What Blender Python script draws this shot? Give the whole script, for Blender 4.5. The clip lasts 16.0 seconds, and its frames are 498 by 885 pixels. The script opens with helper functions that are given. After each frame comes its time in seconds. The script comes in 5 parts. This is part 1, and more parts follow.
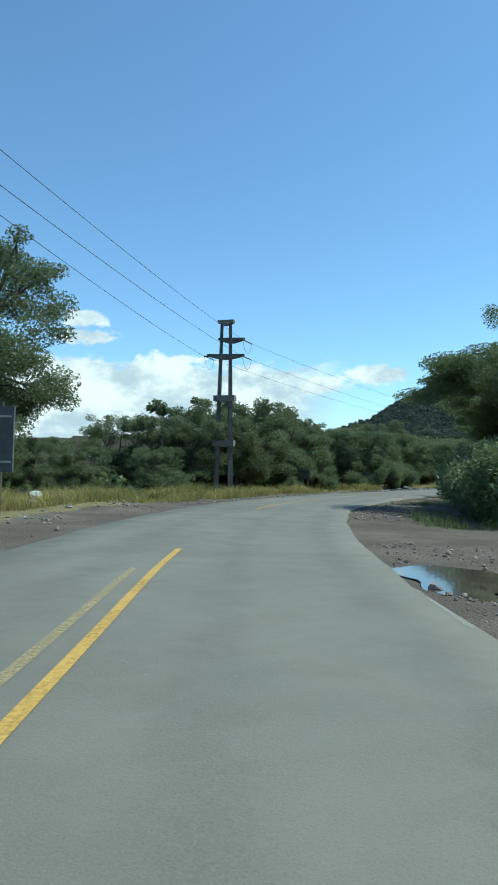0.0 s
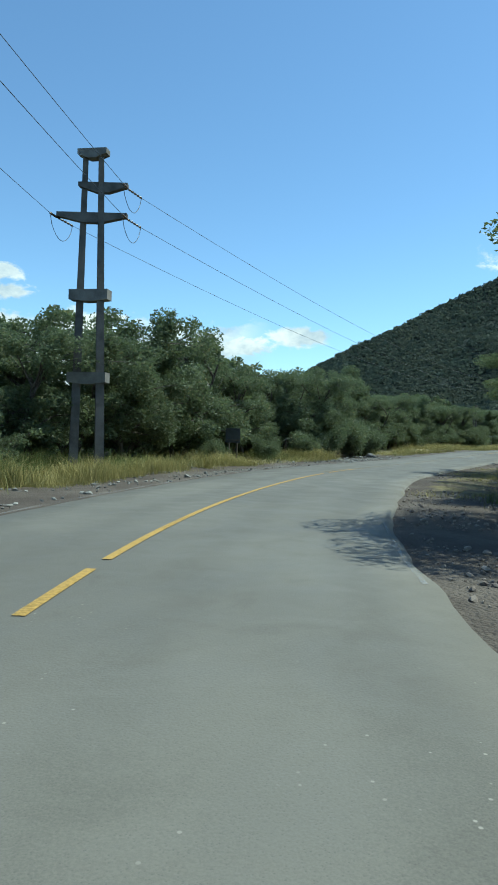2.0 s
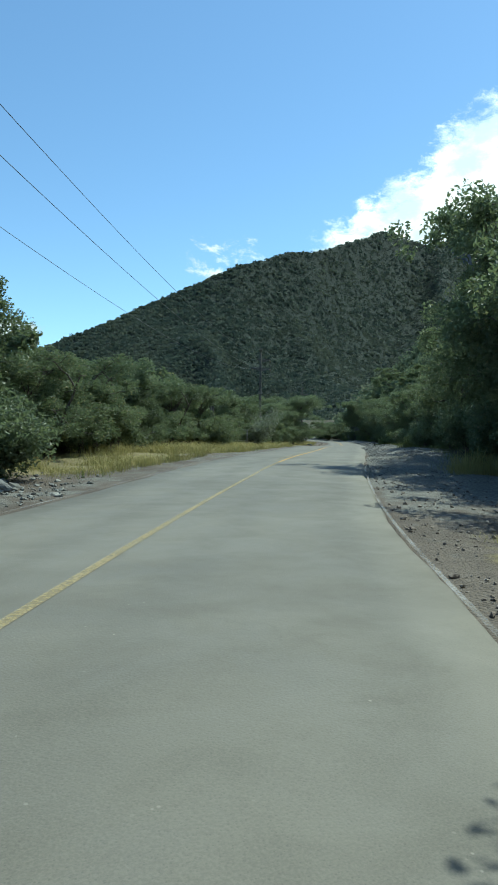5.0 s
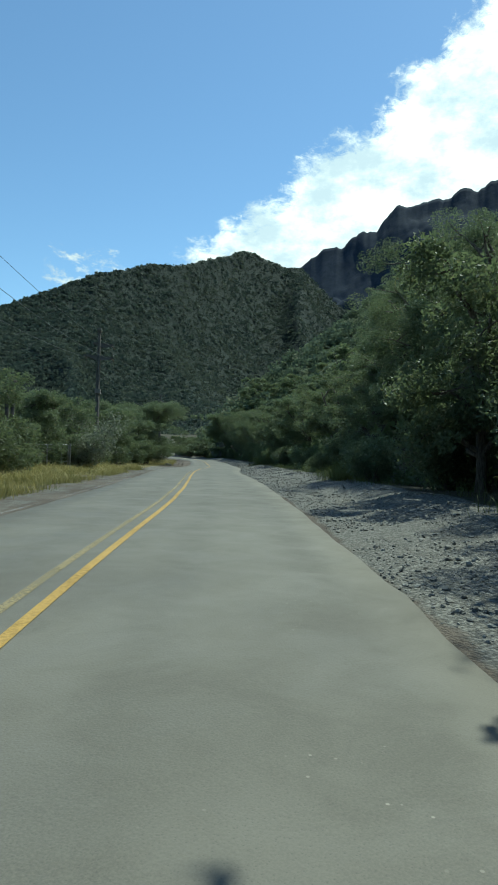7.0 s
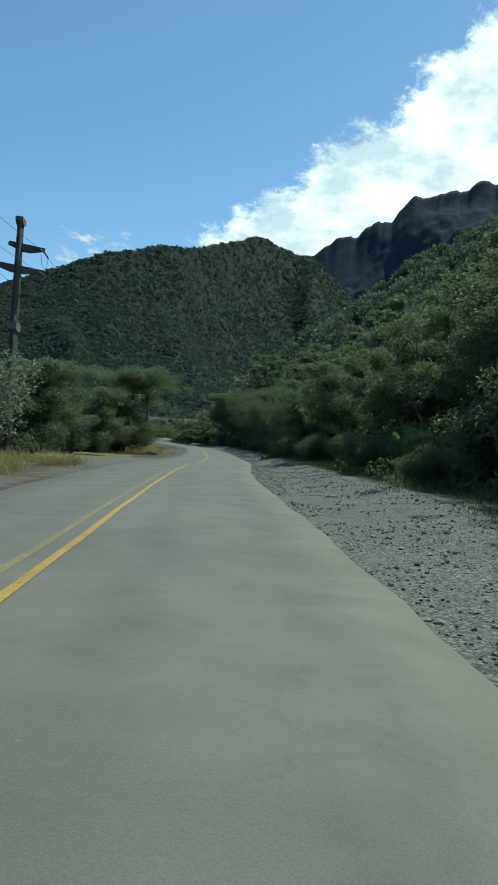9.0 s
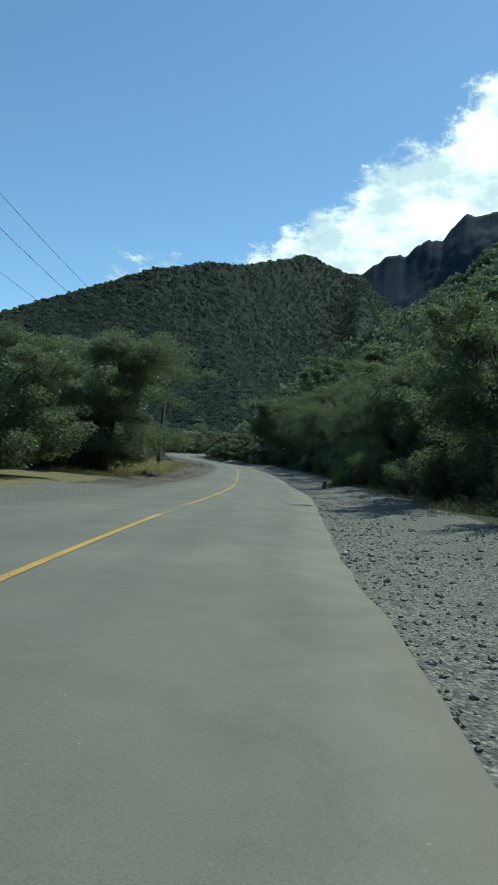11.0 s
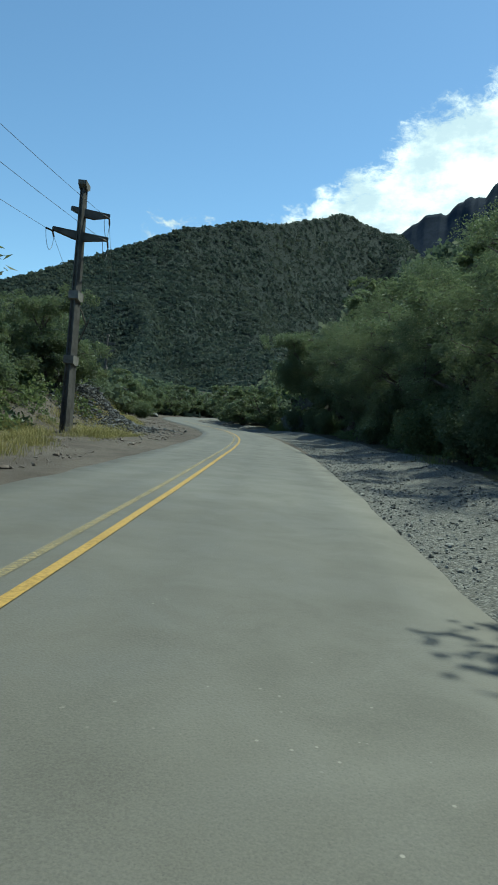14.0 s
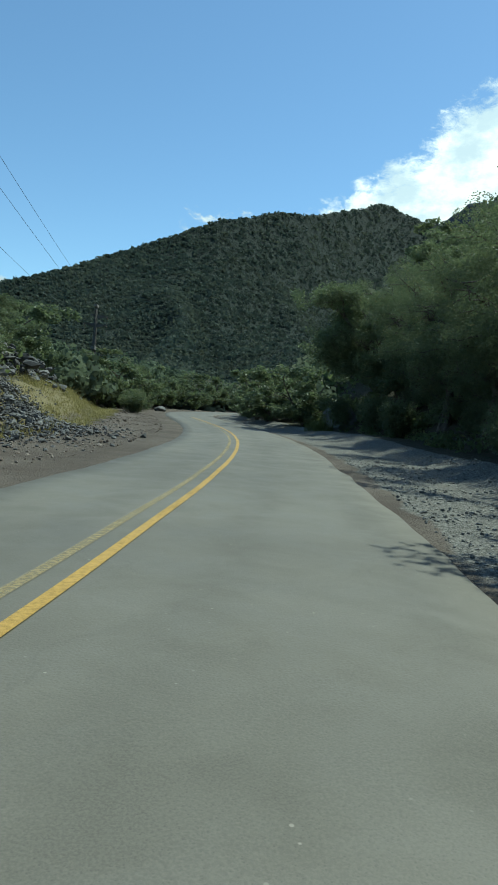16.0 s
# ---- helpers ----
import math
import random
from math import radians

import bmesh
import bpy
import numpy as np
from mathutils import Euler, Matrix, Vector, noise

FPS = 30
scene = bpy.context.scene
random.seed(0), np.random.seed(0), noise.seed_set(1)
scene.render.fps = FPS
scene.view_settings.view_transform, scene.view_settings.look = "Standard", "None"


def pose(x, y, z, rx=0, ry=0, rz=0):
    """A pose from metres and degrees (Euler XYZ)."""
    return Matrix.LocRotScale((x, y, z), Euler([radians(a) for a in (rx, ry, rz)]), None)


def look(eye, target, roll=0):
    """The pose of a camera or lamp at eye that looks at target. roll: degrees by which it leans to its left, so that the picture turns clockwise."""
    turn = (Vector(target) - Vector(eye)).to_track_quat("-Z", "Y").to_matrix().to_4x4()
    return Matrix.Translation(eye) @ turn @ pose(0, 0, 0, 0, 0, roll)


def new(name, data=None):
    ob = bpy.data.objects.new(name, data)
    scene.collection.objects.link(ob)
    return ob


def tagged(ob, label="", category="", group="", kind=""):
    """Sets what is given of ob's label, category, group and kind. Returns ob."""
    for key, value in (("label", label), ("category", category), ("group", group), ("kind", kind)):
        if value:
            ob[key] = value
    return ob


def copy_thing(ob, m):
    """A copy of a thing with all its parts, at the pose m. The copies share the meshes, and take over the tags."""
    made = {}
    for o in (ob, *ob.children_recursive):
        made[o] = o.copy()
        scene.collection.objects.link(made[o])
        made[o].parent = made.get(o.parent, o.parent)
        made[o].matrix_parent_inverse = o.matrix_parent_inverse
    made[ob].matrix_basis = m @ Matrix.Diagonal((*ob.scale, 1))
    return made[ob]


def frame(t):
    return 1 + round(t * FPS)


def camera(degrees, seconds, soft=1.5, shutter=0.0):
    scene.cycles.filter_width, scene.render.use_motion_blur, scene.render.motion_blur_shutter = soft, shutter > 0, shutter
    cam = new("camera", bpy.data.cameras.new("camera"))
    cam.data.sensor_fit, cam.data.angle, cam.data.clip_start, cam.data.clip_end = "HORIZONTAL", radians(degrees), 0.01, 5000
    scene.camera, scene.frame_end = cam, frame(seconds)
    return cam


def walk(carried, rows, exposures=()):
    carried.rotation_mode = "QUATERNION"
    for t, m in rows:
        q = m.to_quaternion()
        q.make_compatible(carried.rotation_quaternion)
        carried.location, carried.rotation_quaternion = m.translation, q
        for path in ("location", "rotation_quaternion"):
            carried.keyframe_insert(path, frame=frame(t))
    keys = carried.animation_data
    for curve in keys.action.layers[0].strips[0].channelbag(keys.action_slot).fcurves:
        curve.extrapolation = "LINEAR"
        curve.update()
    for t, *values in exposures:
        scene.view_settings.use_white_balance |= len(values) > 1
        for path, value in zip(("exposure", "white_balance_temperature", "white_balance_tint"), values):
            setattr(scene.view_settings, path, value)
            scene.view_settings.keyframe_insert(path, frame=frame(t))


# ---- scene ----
# ================= camera =================
cam = camera(41.0, 16.0, soft=1.7)
# seconds, x, y, z, yaw, pitch, lean
PATH = [
    (0, 0.00, 0.00, 1.28, 0.00, 2.65, 1.14),
    (0.5, 0.24, 4.92, 1.28, -0.27, 0.03, 1.98),
    (1, 0.42, 9.79, 1.28, -1.44, -0.34, 0.94),
    (1.5, 0.64, 14.58, 1.28, -4.06, -0.67, 0.59),
    (2, 1.30, 19.17, 1.28, -6.80, -0.52, 1.59),
    (2.5, 2.14, 24.07, 1.26, -11.21, -1.05, 1.35),
    (3, 3.32, 28.87, 1.23, -15.81, -1.46, 2.10),
    (3.5, 4.93, 33.75, 1.20, -19.29, -1.38, 0.36),
    (4, 7.05, 38.66, 1.20, -23.70, -0.23, 0.90),
    (4.5, 9.60, 43.51, 1.23, -26.68, -1.05, 1.50),
    (5, 12.33, 48.28, 1.29, -30.89, -0.26, 0.84),
    (7.5, 30.01, 71.58, 1.84, -44.40, 1.00, 1.90),
    (8, 33.86, 75.95, 1.87, -45.30, 0.75, 2.01),
    (8.5, 37.76, 80.38, 1.89, -44.26, 1.01, 3.37),
    (9, 41.70, 84.93, 1.91, -42.48, 0.25, 3.74),
    (9.5, 45.63, 89.49, 1.91, -41.37, 0.24, 0.57),
    (10, 49.54, 94.08, 1.90, -39.09, 1.91, 3.70),
    (12.5, 69.71, 117.03, 1.80, -38.42, 0.26, 5.64),
    (13, 73.44, 121.49, 1.79, -37.30, -0.55, 3.63),
    (13.5, 77.12, 126.00, 1.79, -36.21, -1.13, 3.12),
    (14, 80.81, 130.57, 1.79, -35.84, -1.58, 4.82),
    (14.5, 84.37, 135.11, 1.80, -36.09, -2.14, 3.22),
    (15, 87.86, 139.61, 1.84, -34.59, -2.51, 3.90),
    (15.5, 91.32, 144.05, 1.90, -34.80, -2.57, 6.16),
    (16, 94.70, 148.49, 1.96, -32.62, -2.27, 4.57),
]


def aim(x, y, z, yaw, pitch, lean):
    a, p = radians(yaw), radians(pitch)
    way = Vector((-math.sin(a) * math.cos(p), math.cos(a) * math.cos(p), math.sin(p)))
    return look((x, y, z), Vector((x, y, z)) + way, lean)


EXPOSURES = [(0, 0.56, 5700, -12), (5, 0.62, 5900, -13), (7.5, 0.27, 6000, -14), (10, 0.20, 5950, -14), (12.5, 0.25, 5950, -14), (16, 0.33, 5950, -14)]
walk(cam, [(t, aim(*p)) for t, *p in PATH], EXPOSURES)

# ================= node helpers =================


class Nodes:
    """Short hand for building a node tree."""

    def __init__(self, tree):
        self.tree = tree

    def add(self, kind, **inputs):
        n = self.tree.nodes.new(kind)
        for k, v in inputs.items():
            self.put(n.inputs[k.replace("_", " ")], v)
        return n

    def put(self, socket, v):
        if isinstance(v, bpy.types.NodeSocket):
            self.tree.links.new(v, socket)
        else:
            socket.default_value = v

    def math(self, op, a, b=0.0, c=0.0):
        n = self.tree.nodes.new("ShaderNodeMath")
        n.operation = op
        for i, v in enumerate((a, b, c)):
            self.put(n.inputs[i], v)
        return n.outputs[0]

    def noise(self, vec, scale, detail=4.0, rough=0.55, distort=0.0):
        n = self.add("ShaderNodeTexNoise", Scale=scale, Detail=detail, Roughness=rough, Distortion=distort)
        if vec is not None:
            self.put(n.inputs["Vector"], vec)
        return n.outputs["Fac"]

    def ramp(self, v, lo, hi, a=0.0, b=1.0, smooth=True):
        n = self.tree.nodes.new("ShaderNodeMapRange")
        n.interpolation_type = "SMOOTHSTEP" if smooth else "LINEAR"
        for i, x in enumerate((v, lo, hi, a, b)):
            self.put(n.inputs[i], x)
        return n.outputs[0]

    def mix(self, f, a, b, mode="MIX"):
        n = self.tree.nodes.new("ShaderNodeMix")
        n.data_type, n.blend_type = "RGBA", mode
        for i, v in ((0, f), (6, a), (7, b)):
            self.put(n.inputs[i], v if isinstance(v, bpy.types.NodeSocket) or i == 0 else (*v, 1.0))
        return n.outputs[2]

    def bump(self, h, strength, dist):
        return self.add("ShaderNodeBump", Height=h, Strength=strength, Distance=dist).outputs[0]


def material(name):
    m = bpy.data.materials.new(name)
    m.use_nodes = True
    m.node_tree.nodes.clear()
    n = Nodes(m.node_tree)
    out = n.add("ShaderNodeOutputMaterial")
    return m, n, out


def principled(n, out, colour, rough=0.8, normal=None, spec=0.3, metal=0.0):
    p = n.add("ShaderNodeBsdfPrincipled")
    n.put(p.inputs["Base Color"], colour if isinstance(colour, bpy.types.NodeSocket) else (*colour, 1.0))
    n.put(p.inputs["Roughness"], rough)
    n.put(p.inputs["Specular IOR Level"], spec)
    n.put(p.inputs["Metallic"], metal)
    if normal is not None:
        n.put(p.inputs["Normal"], normal)
    n.put(out.inputs[0], p.outputs[0])
    return p


# ================= world and sun =================
SUN_AZ, SUN_EL = 82.0, 58.0      # degrees clockwise from +y, and above the horizon
world = bpy.data.worlds.new("sky")
scene.world = world
world.use_nodes = True
world.node_tree.nodes.clear()
w = Nodes(world.node_tree)
wout = w.add("ShaderNodeOutputWorld")
sky = w.add("ShaderNodeTexSky")
sky.sky_type, sky.sun_disc = "NISHITA", False
sky.sun_elevation, sky.sun_rotation = radians(SUN_EL), radians(SUN_AZ)
sky.altitude, sky.air_density, sky.dust_density, sky.ozone_density = 900, 1.0, 0.3, 3.0
sky_bg = w.add("ShaderNodeBackground", Color=sky.outputs[0], Strength=0.126)
# clouds by azimuth and height: a low bank of cumulus, small puffs, and a tall one behind the ridge
gen = w.add("ShaderNodeTexCoord").outputs["Generated"]
sep = w.add("ShaderNodeSeparateXYZ", Vector=gen).outputs
az = w.math("MULTIPLY", w.math("ARCTAN2", sep[0], sep[1]), 57.2958)     # clockwise from +y
el = w.math("MULTIPLY", w.math("ARCSINE", sep[2]), 57.2958)
flat = w.add("ShaderNodeCombineXYZ", X=w.math("MULTIPLY", az, 0.1), Y=w.math("MULTIPLY", el, 0.16)).outputs[0]
puff = w.noise(flat, 1.6, 9.0, 0.6)
wisp = w.noise(flat, 3.4, 10.0, 0.68, 0.35)
lump = w.math("ADD", w.math("MULTIPLY", puff, 0.6), w.math("MULTIPLY", wisp, 0.4))
# low bank, to the left
edge_a = w.math("ADD", 9.6, w.math("MULTIPLY", w.math("SUBTRACT", lump, 0.5), 9.0))
bank = w.ramp(w.math("SUBTRACT", edge_a, el), -0.15, 0.7)
bank = w.math("MULTIPLY", bank, w.ramp(az, 9.0, 3.0))
bank = w.math("MULTIPLY", bank, w.ramp(az, -70.0, -30.0))


def blob(caz, cel, raz, rel, amp=2.6):
    a = w.math("POWER", w.math("DIVIDE", w.math("SUBTRACT", az, caz), raz), 2.0)
    b = w.math("POWER", w.math("DIVIDE", w.math("SUBTRACT", el, cel), rel), 2.0)
    r = w.math("ADD", w.math("SQRT", w.math("ADD", a, b)), w.math("MULTIPLY", w.math("SUBTRACT", lump, 0.5), -amp))
    r = w.math("ADD", r, w.math("MULTIPLY", w.math("SUBTRACT", wisp, 0.5), -2.2))
    return w.ramp(r, 1.25, 0.7)


puffs = blob(11.3, 8.6, 2.6, 0.75, 1.6)
for args in ((-14.2, 12.6, 1.7, 0.7), (-13.6, 11.0, 2.2, 0.6), (-5.5, 9.6, 1.6, 0.4), (6.2, 7.4, 2.6, 0.9)):
    puffs = w.math("MAXIMUM", puffs, blob(*args))
# tall cloud behind the mountain
edge_b = w.math("ADD", w.ramp(az, 33.0, 62.0, 13.8, 34.0, smooth=False), w.math("MULTIPLY", w.math("SUBTRACT", lump, 0.5), 13.0))
edge_b = w.math("ADD", edge_b, w.math("MULTIPLY", w.math("SUBTRACT", w.noise(flat, 9.0, 8.0, 0.7, 0.8), 0.5), 4.0))
edge_b = w.math("SUBTRACT", edge_b, w.ramp(az, 90.0, 130.0, 0.0, 34.0))
tall = w.math("MULTIPLY", w.ramp(w.math("SUBTRACT", edge_b, el), -0.7, 1.6), w.ramp(az, 30.0, 36.0))
thin = w.math("MULTIPLY", w.math("MULTIPLY", blob(28.5, 15.0, 2.6, 1.8, 1.0), w.ramp(wisp, 0.49, 0.64)), 0.85)
cover = w.math("MAXIMUM", w.math("MAXIMUM", bank, puffs), w.math("MAXIMUM", tall, thin))
shade = w.ramp(w.noise(flat, 1.7, 7.0, 0.6), 0.38, 0.60, 0.15, 1.0)
bright = w.ramp(az, 20.0, 45.0, 0.84, 1.25)
cloud_bg = w.add("ShaderNodeBackground", Color=w.mix(shade, (0.50, 0.58, 0.68), (1.0, 0.99, 0.97)), Strength=w.math("MULTIPLY", bright, 0.85))
mixed = w.add("ShaderNodeMixShader", Fac=cover)
w.put(mixed.inputs[1], sky_bg.outputs[0])
w.put(mixed.inputs[2], cloud_bg.outputs[0])
w.put(wout.inputs[0], mixed.outputs[0])

sun = new("sun", bpy.data.lights.new("sun", "SUN"))
sun.data.energy, sun.data.angle, sun.data.color = 3.9, radians(0.55), (1.0, 0.95, 0.87)
a, e = radians(SUN_AZ), radians(SUN_EL)
sun.matrix_world = look(Vector((math.sin(a) * math.cos(e), math.cos(a) * math.cos(e), math.sin(e))) * 60, (0, 0, 0))

# ================= materials =================


def mat_asphalt():
    m, n, out = material("asphalt")
    pos = n.add("ShaderNodeNewGeometry").outputs["Position"]
    u = n.add("ShaderNodeAttribute")
    u.attribute_name = "across"
    across = u.outputs["Fac"]
    grain = n.noise(pos, 90.0, 3.0, 0.7)
    stone = n.add("ShaderNodeTexVoronoi", Vector=pos, Scale=55.0).outputs["Distance"]
    patch = n.noise(pos, 0.22, 5.0, 0.6, 0.6)
    stain = n.noise(pos, 1.3, 6.0, 0.62, 0.4)
    col = n.mix(n.ramp(patch, 0.35, 0.68), (0.118, 0.114, 0.103), (0.163, 0.158, 0.143))
    col = n.mix(n.ramp(stain, 0.54, 0.74, 0.0, 0.4), col, (0.085, 0.083, 0.077))
    # wheel tracks, polished and darker, with ragged sides
    wob = n.math("MULTIPLY", n.math("SUBTRACT", n.noise(pos, 0.5, 4.0), 0.5), 0.9)
    d = n.math("ADD", across, wob)
    for c in (0.95, 2.5, -0.85, -2.3):
        k = n.math("ABSOLUTE", n.math("SUBTRACT", d, c))
        col = n.mix(n.math("MULTIPLY", n.ramp(k, 0.45, 0.05), n.ramp(stain, 0.3, 0.6, 0.15, 0.45)), col, (0.092, 0.089, 0.080))
    col = n.mix(n.ramp(grain, 0.3, 0.7, 0.0, 0.35), col, (0.223, 0.214, 0.192))
    col = n.mix(n.ramp(stone, 0.06, 0.3, 0.4, 0.0), col, (0.074, 0.073, 0.068))
    # pale loose grit thrown on to the lane
    grit = n.add("ShaderNodeTexVoronoi", Vector=pos, Scale=9.0)
    col = n.mix(n.math("MULTIPLY", n.ramp(grit.outputs["Distance"], 0.1, 0.05), n.ramp(n.noise(pos, 0.9, 3.0), 0.5, 0.66)), col, (0.310, 0.298, 0.273))
    # thin sealed cracks
    warp = n.add("ShaderNodeVectorMath")
    warp.operation = "ADD"
    n.put(warp.inputs[0], pos)
    n.put(warp.inputs[1], n.add("ShaderNodeTexNoise", Vector=pos, Scale=1.4, Detail=4.0).outputs["Color"])
    crack = n.add("ShaderNodeTexVoronoi", Vector=warp.outputs[0], Scale=0.22)
    crack.feature = "DISTANCE_TO_EDGE"
    line = n.math("MULTIPLY", n.ramp(crack.outputs["Distance"], 0.006, 0.002), n.ramp(n.noise(pos, 0.15, 2.0), 0.5, 0.6))
    col = n.mix(n.math("MULTIPLY", line, 0.09), col, (0.043, 0.043, 0.042))
    # dust blown from the verges
    side = n.ramp(n.math("ADD", n.math("ABSOLUTE", n.math("SUBTRACT", across, 0.1)), wob), 2.7, 3.6, 0.0, 0.22)
    col = n.mix(side, col, (0.205, 0.186, 0.158))
    h = n.math("ADD", n.math("MULTIPLY", stone, 0.6), n.math("MULTIPLY", grain, 0.5))
    col = n.mix(1.0, col, (0.94, 0.90, 0.81), "MULTIPLY")
    principled(n, out, col, n.ramp(stain, 0.3, 0.7, 0.62, 0.82), n.bump(h, 0.28, 0.008), 0.35)
    return m


def mat_paint(name, colour, worn, soft=0.055, thin=0.0, full=1.0):
    m, n, out = material(name)
    pos = n.add("ShaderNodeNewGeometry").outputs["Position"]
    f = n.noise(pos, 22.0, 6.0, 0.75)
    g = n.noise(pos, 0.6, 4.0, 0.6)
    v = n.math("ADD", n.math("MULTIPLY", f, 0.5), n.math("MULTIPLY", g, 0.5))
    p = n.add("ShaderNodeBsdfPrincipled")
    n.put(p.inputs["Base Color"], n.mix(n.ramp(f, 0.35, 0.65), tuple(c * 0.72 for c in colour), colour))
    n.put(p.inputs["Roughness"], 0.7)
    n.put(p.inputs["Normal"], n.bump(n.noise(pos, 90.0, 3.0), 0.4, 0.01))
    mixs = n.add("ShaderNodeMixShader", Fac=n.ramp(v, worn - soft, worn + soft, thin, full))
    n.put(mixs.inputs[1], n.add("ShaderNodeBsdfTransparent").outputs[0])
    n.put(mixs.inputs[2], p.outputs[0])
    n.put(out.inputs[0], mixs.outputs[0])
    return m


def mat_ground():
    """Earth, gravel, litter and dry turf, by the weights stored on the sheet."""
    m, n, out = material("verge_ground")
    pos = n.add("ShaderNodeNewGeometry").outputs["Position"]

    def weight(key):
        at = n.add("ShaderNodeAttribute")
        at.attribute_name = key
        return n.math("ADD", at.outputs["Fac"], n.math("MULTIPLY", n.math("SUBTRACT", n.noise(pos, 1.1, 5.0, 0.65), 0.5), 0.9))
    big, mid, fine = n.noise(pos, 0.35, 5.0, 0.6), n.noise(pos, 3.0, 6.0, 0.65), n.noise(pos, 30.0, 4.0, 0.7)
    peb = n.add("ShaderNodeTexVoronoi", Vector=pos, Scale=24.0)
    peb2 = n.add("ShaderNodeTexVoronoi", Vector=pos, Scale=45.0)
    earth = n.mix(n.ramp(big, 0.35, 0.65), (0.086, 0.069, 0.055), (0.140, 0.117, 0.095))
    earth = n.mix(n.ramp(mid, 0.45, 0.7, 0.0, 0.6), earth, (0.075, 0.060, 0.049))
    gravel = n.mix(n.ramp(n.add("ShaderNodeSeparateColor", Color=peb.outputs["Color"]).outputs[0], 0.1, 0.9), (0.086, 0.083, 0.074), (0.268, 0.256, 0.226))
    gravel = n.mix(n.ramp(n.add("ShaderNodeSeparateColor", Color=peb2.outputs["Color"]).outputs[1], 0.2, 0.9, 0.0, 0.55), gravel, (0.190, 0.180, 0.156))
    # shade between the pebbles, painted as darker gaps
    gravel = n.mix(n.ramp(n.math("ADD", peb.outputs["Distance"], n.math("MULTIPLY", n.math("SUBTRACT", fine, 0.5), 0.9)), 0.36, 0.8, 0.0, 0.55), gravel, (0.055, 0.053, 0.048))
    gravel = n.mix(n.ramp(mid, 0.5, 0.72, 0.0, 0.5), gravel, (0.150, 0.134, 0.112))
    turf = n.mix(n.ramp(mid, 0.35, 0.65), (0.150, 0.124, 0.062), (0.240, 0.203, 0.106))
    turf = n.mix(n.ramp(fine, 0.45, 0.65, 0.0, 0.5), turf, (0.065, 0.061, 0.022))
    litter = n.mix(n.ramp(fine, 0.35, 0.65), (0.040, 0.036, 0.024), (0.085, 0.072, 0.048))
    litter = n.mix(n.ramp(mid, 0.5, 0.65), litter, (0.036, 0.043, 0.018))
    col = n.mix(n.ramp(weight("gravel"), 0.4, 0.62), earth, gravel)
    col = n.mix(n.ramp(weight("turf"), 0.4, 0.62), col, turf)
    col = n.mix(n.ramp(weight("litter"), 0.4, 0.62), col, litter)
    h = n.math("ADD", n.math("MULTIPLY", n.math("SUBTRACT", 1.0, peb.outputs["Distance"]), 0.7), n.math("ADD", mid, n.math("MULTIPLY", fine, 0.4)))
    principled(n, out, col, 0.9, n.bump(h, 0.9, 0.05), 0.2)
    return m


def mat_leaf(name, a, b, dry, gloss=0.5, through_light=0.5):
    m, n, out = material(name)
    rnd = n.add("ShaderNodeNewGeometry").outputs["Random Per Island"]
    obj = n.add("ShaderNodeObjectInfo").outputs["Random"]
    pos = n.add("ShaderNodeNewGeometry").outputs["Position"]
    col = n.mix(n.ramp(rnd, 0.0, 1.0, smooth=False), a, b)
    col = n.mix(n.ramp(n.noise(pos, 0.55, 3.0), 0.4, 0.68, 0.0, 0.55), col, tuple(0.55 * c for c in a))
    col = n.mix(n.ramp(rnd, 0.93, 0.97, 0.0, 0.8), col, dry)
    col = n.mix(n.ramp(obj, 0.0, 1.0, 0.0, 0.45, smooth=False), col, tuple(0.62 * (x + y) for x, y in zip(b, (0.02, 0.005, -0.004))))
    p = n.add("ShaderNodeBsdfPrincipled", Base_Color=col, Roughness=gloss)
    n.put(p.inputs["Specular IOR Level"], 0.4)
    tr = n.add("ShaderNodeBsdfTranslucent", Color=n.mix(0.5, col, (0.15, 0.19, 0.075)))
    mx = n.add("ShaderNodeMixShader", Fac=through_light)
    n.put(mx.inputs[1], p.outputs[0])
    n.put(mx.inputs[2], tr.outputs[0])
    n.put(out.inputs[0], mx.outputs[0])
    return m


def mat_bark():
    m, n, out = material("bark")
    pos = n.add("ShaderNodeNewGeometry").outputs["Position"]
    st = n.add("ShaderNodeVectorMath", )
    st.operation = "MULTIPLY"
    n.put(st.inputs[0], pos)
    n.put(st.inputs[1], (9.0, 9.0, 1.6))
    f = n.noise(st.outputs[0], 2.0, 6.0, 0.7)
    g = n.noise(pos, 1.2, 3.0)
    col = n.mix(n.ramp(f, 0.35, 0.65), (0.045, 0.038, 0.03), (0.16, 0.14, 0.115))
    col = n.mix(n.ramp(g, 0.55, 0.7, 0.0, 0.5), col, (0.17, 0.17, 0.15))
    principled(n, out, col, 0.9, n.bump(f, 0.8, 0.03), 0.2)
    return m


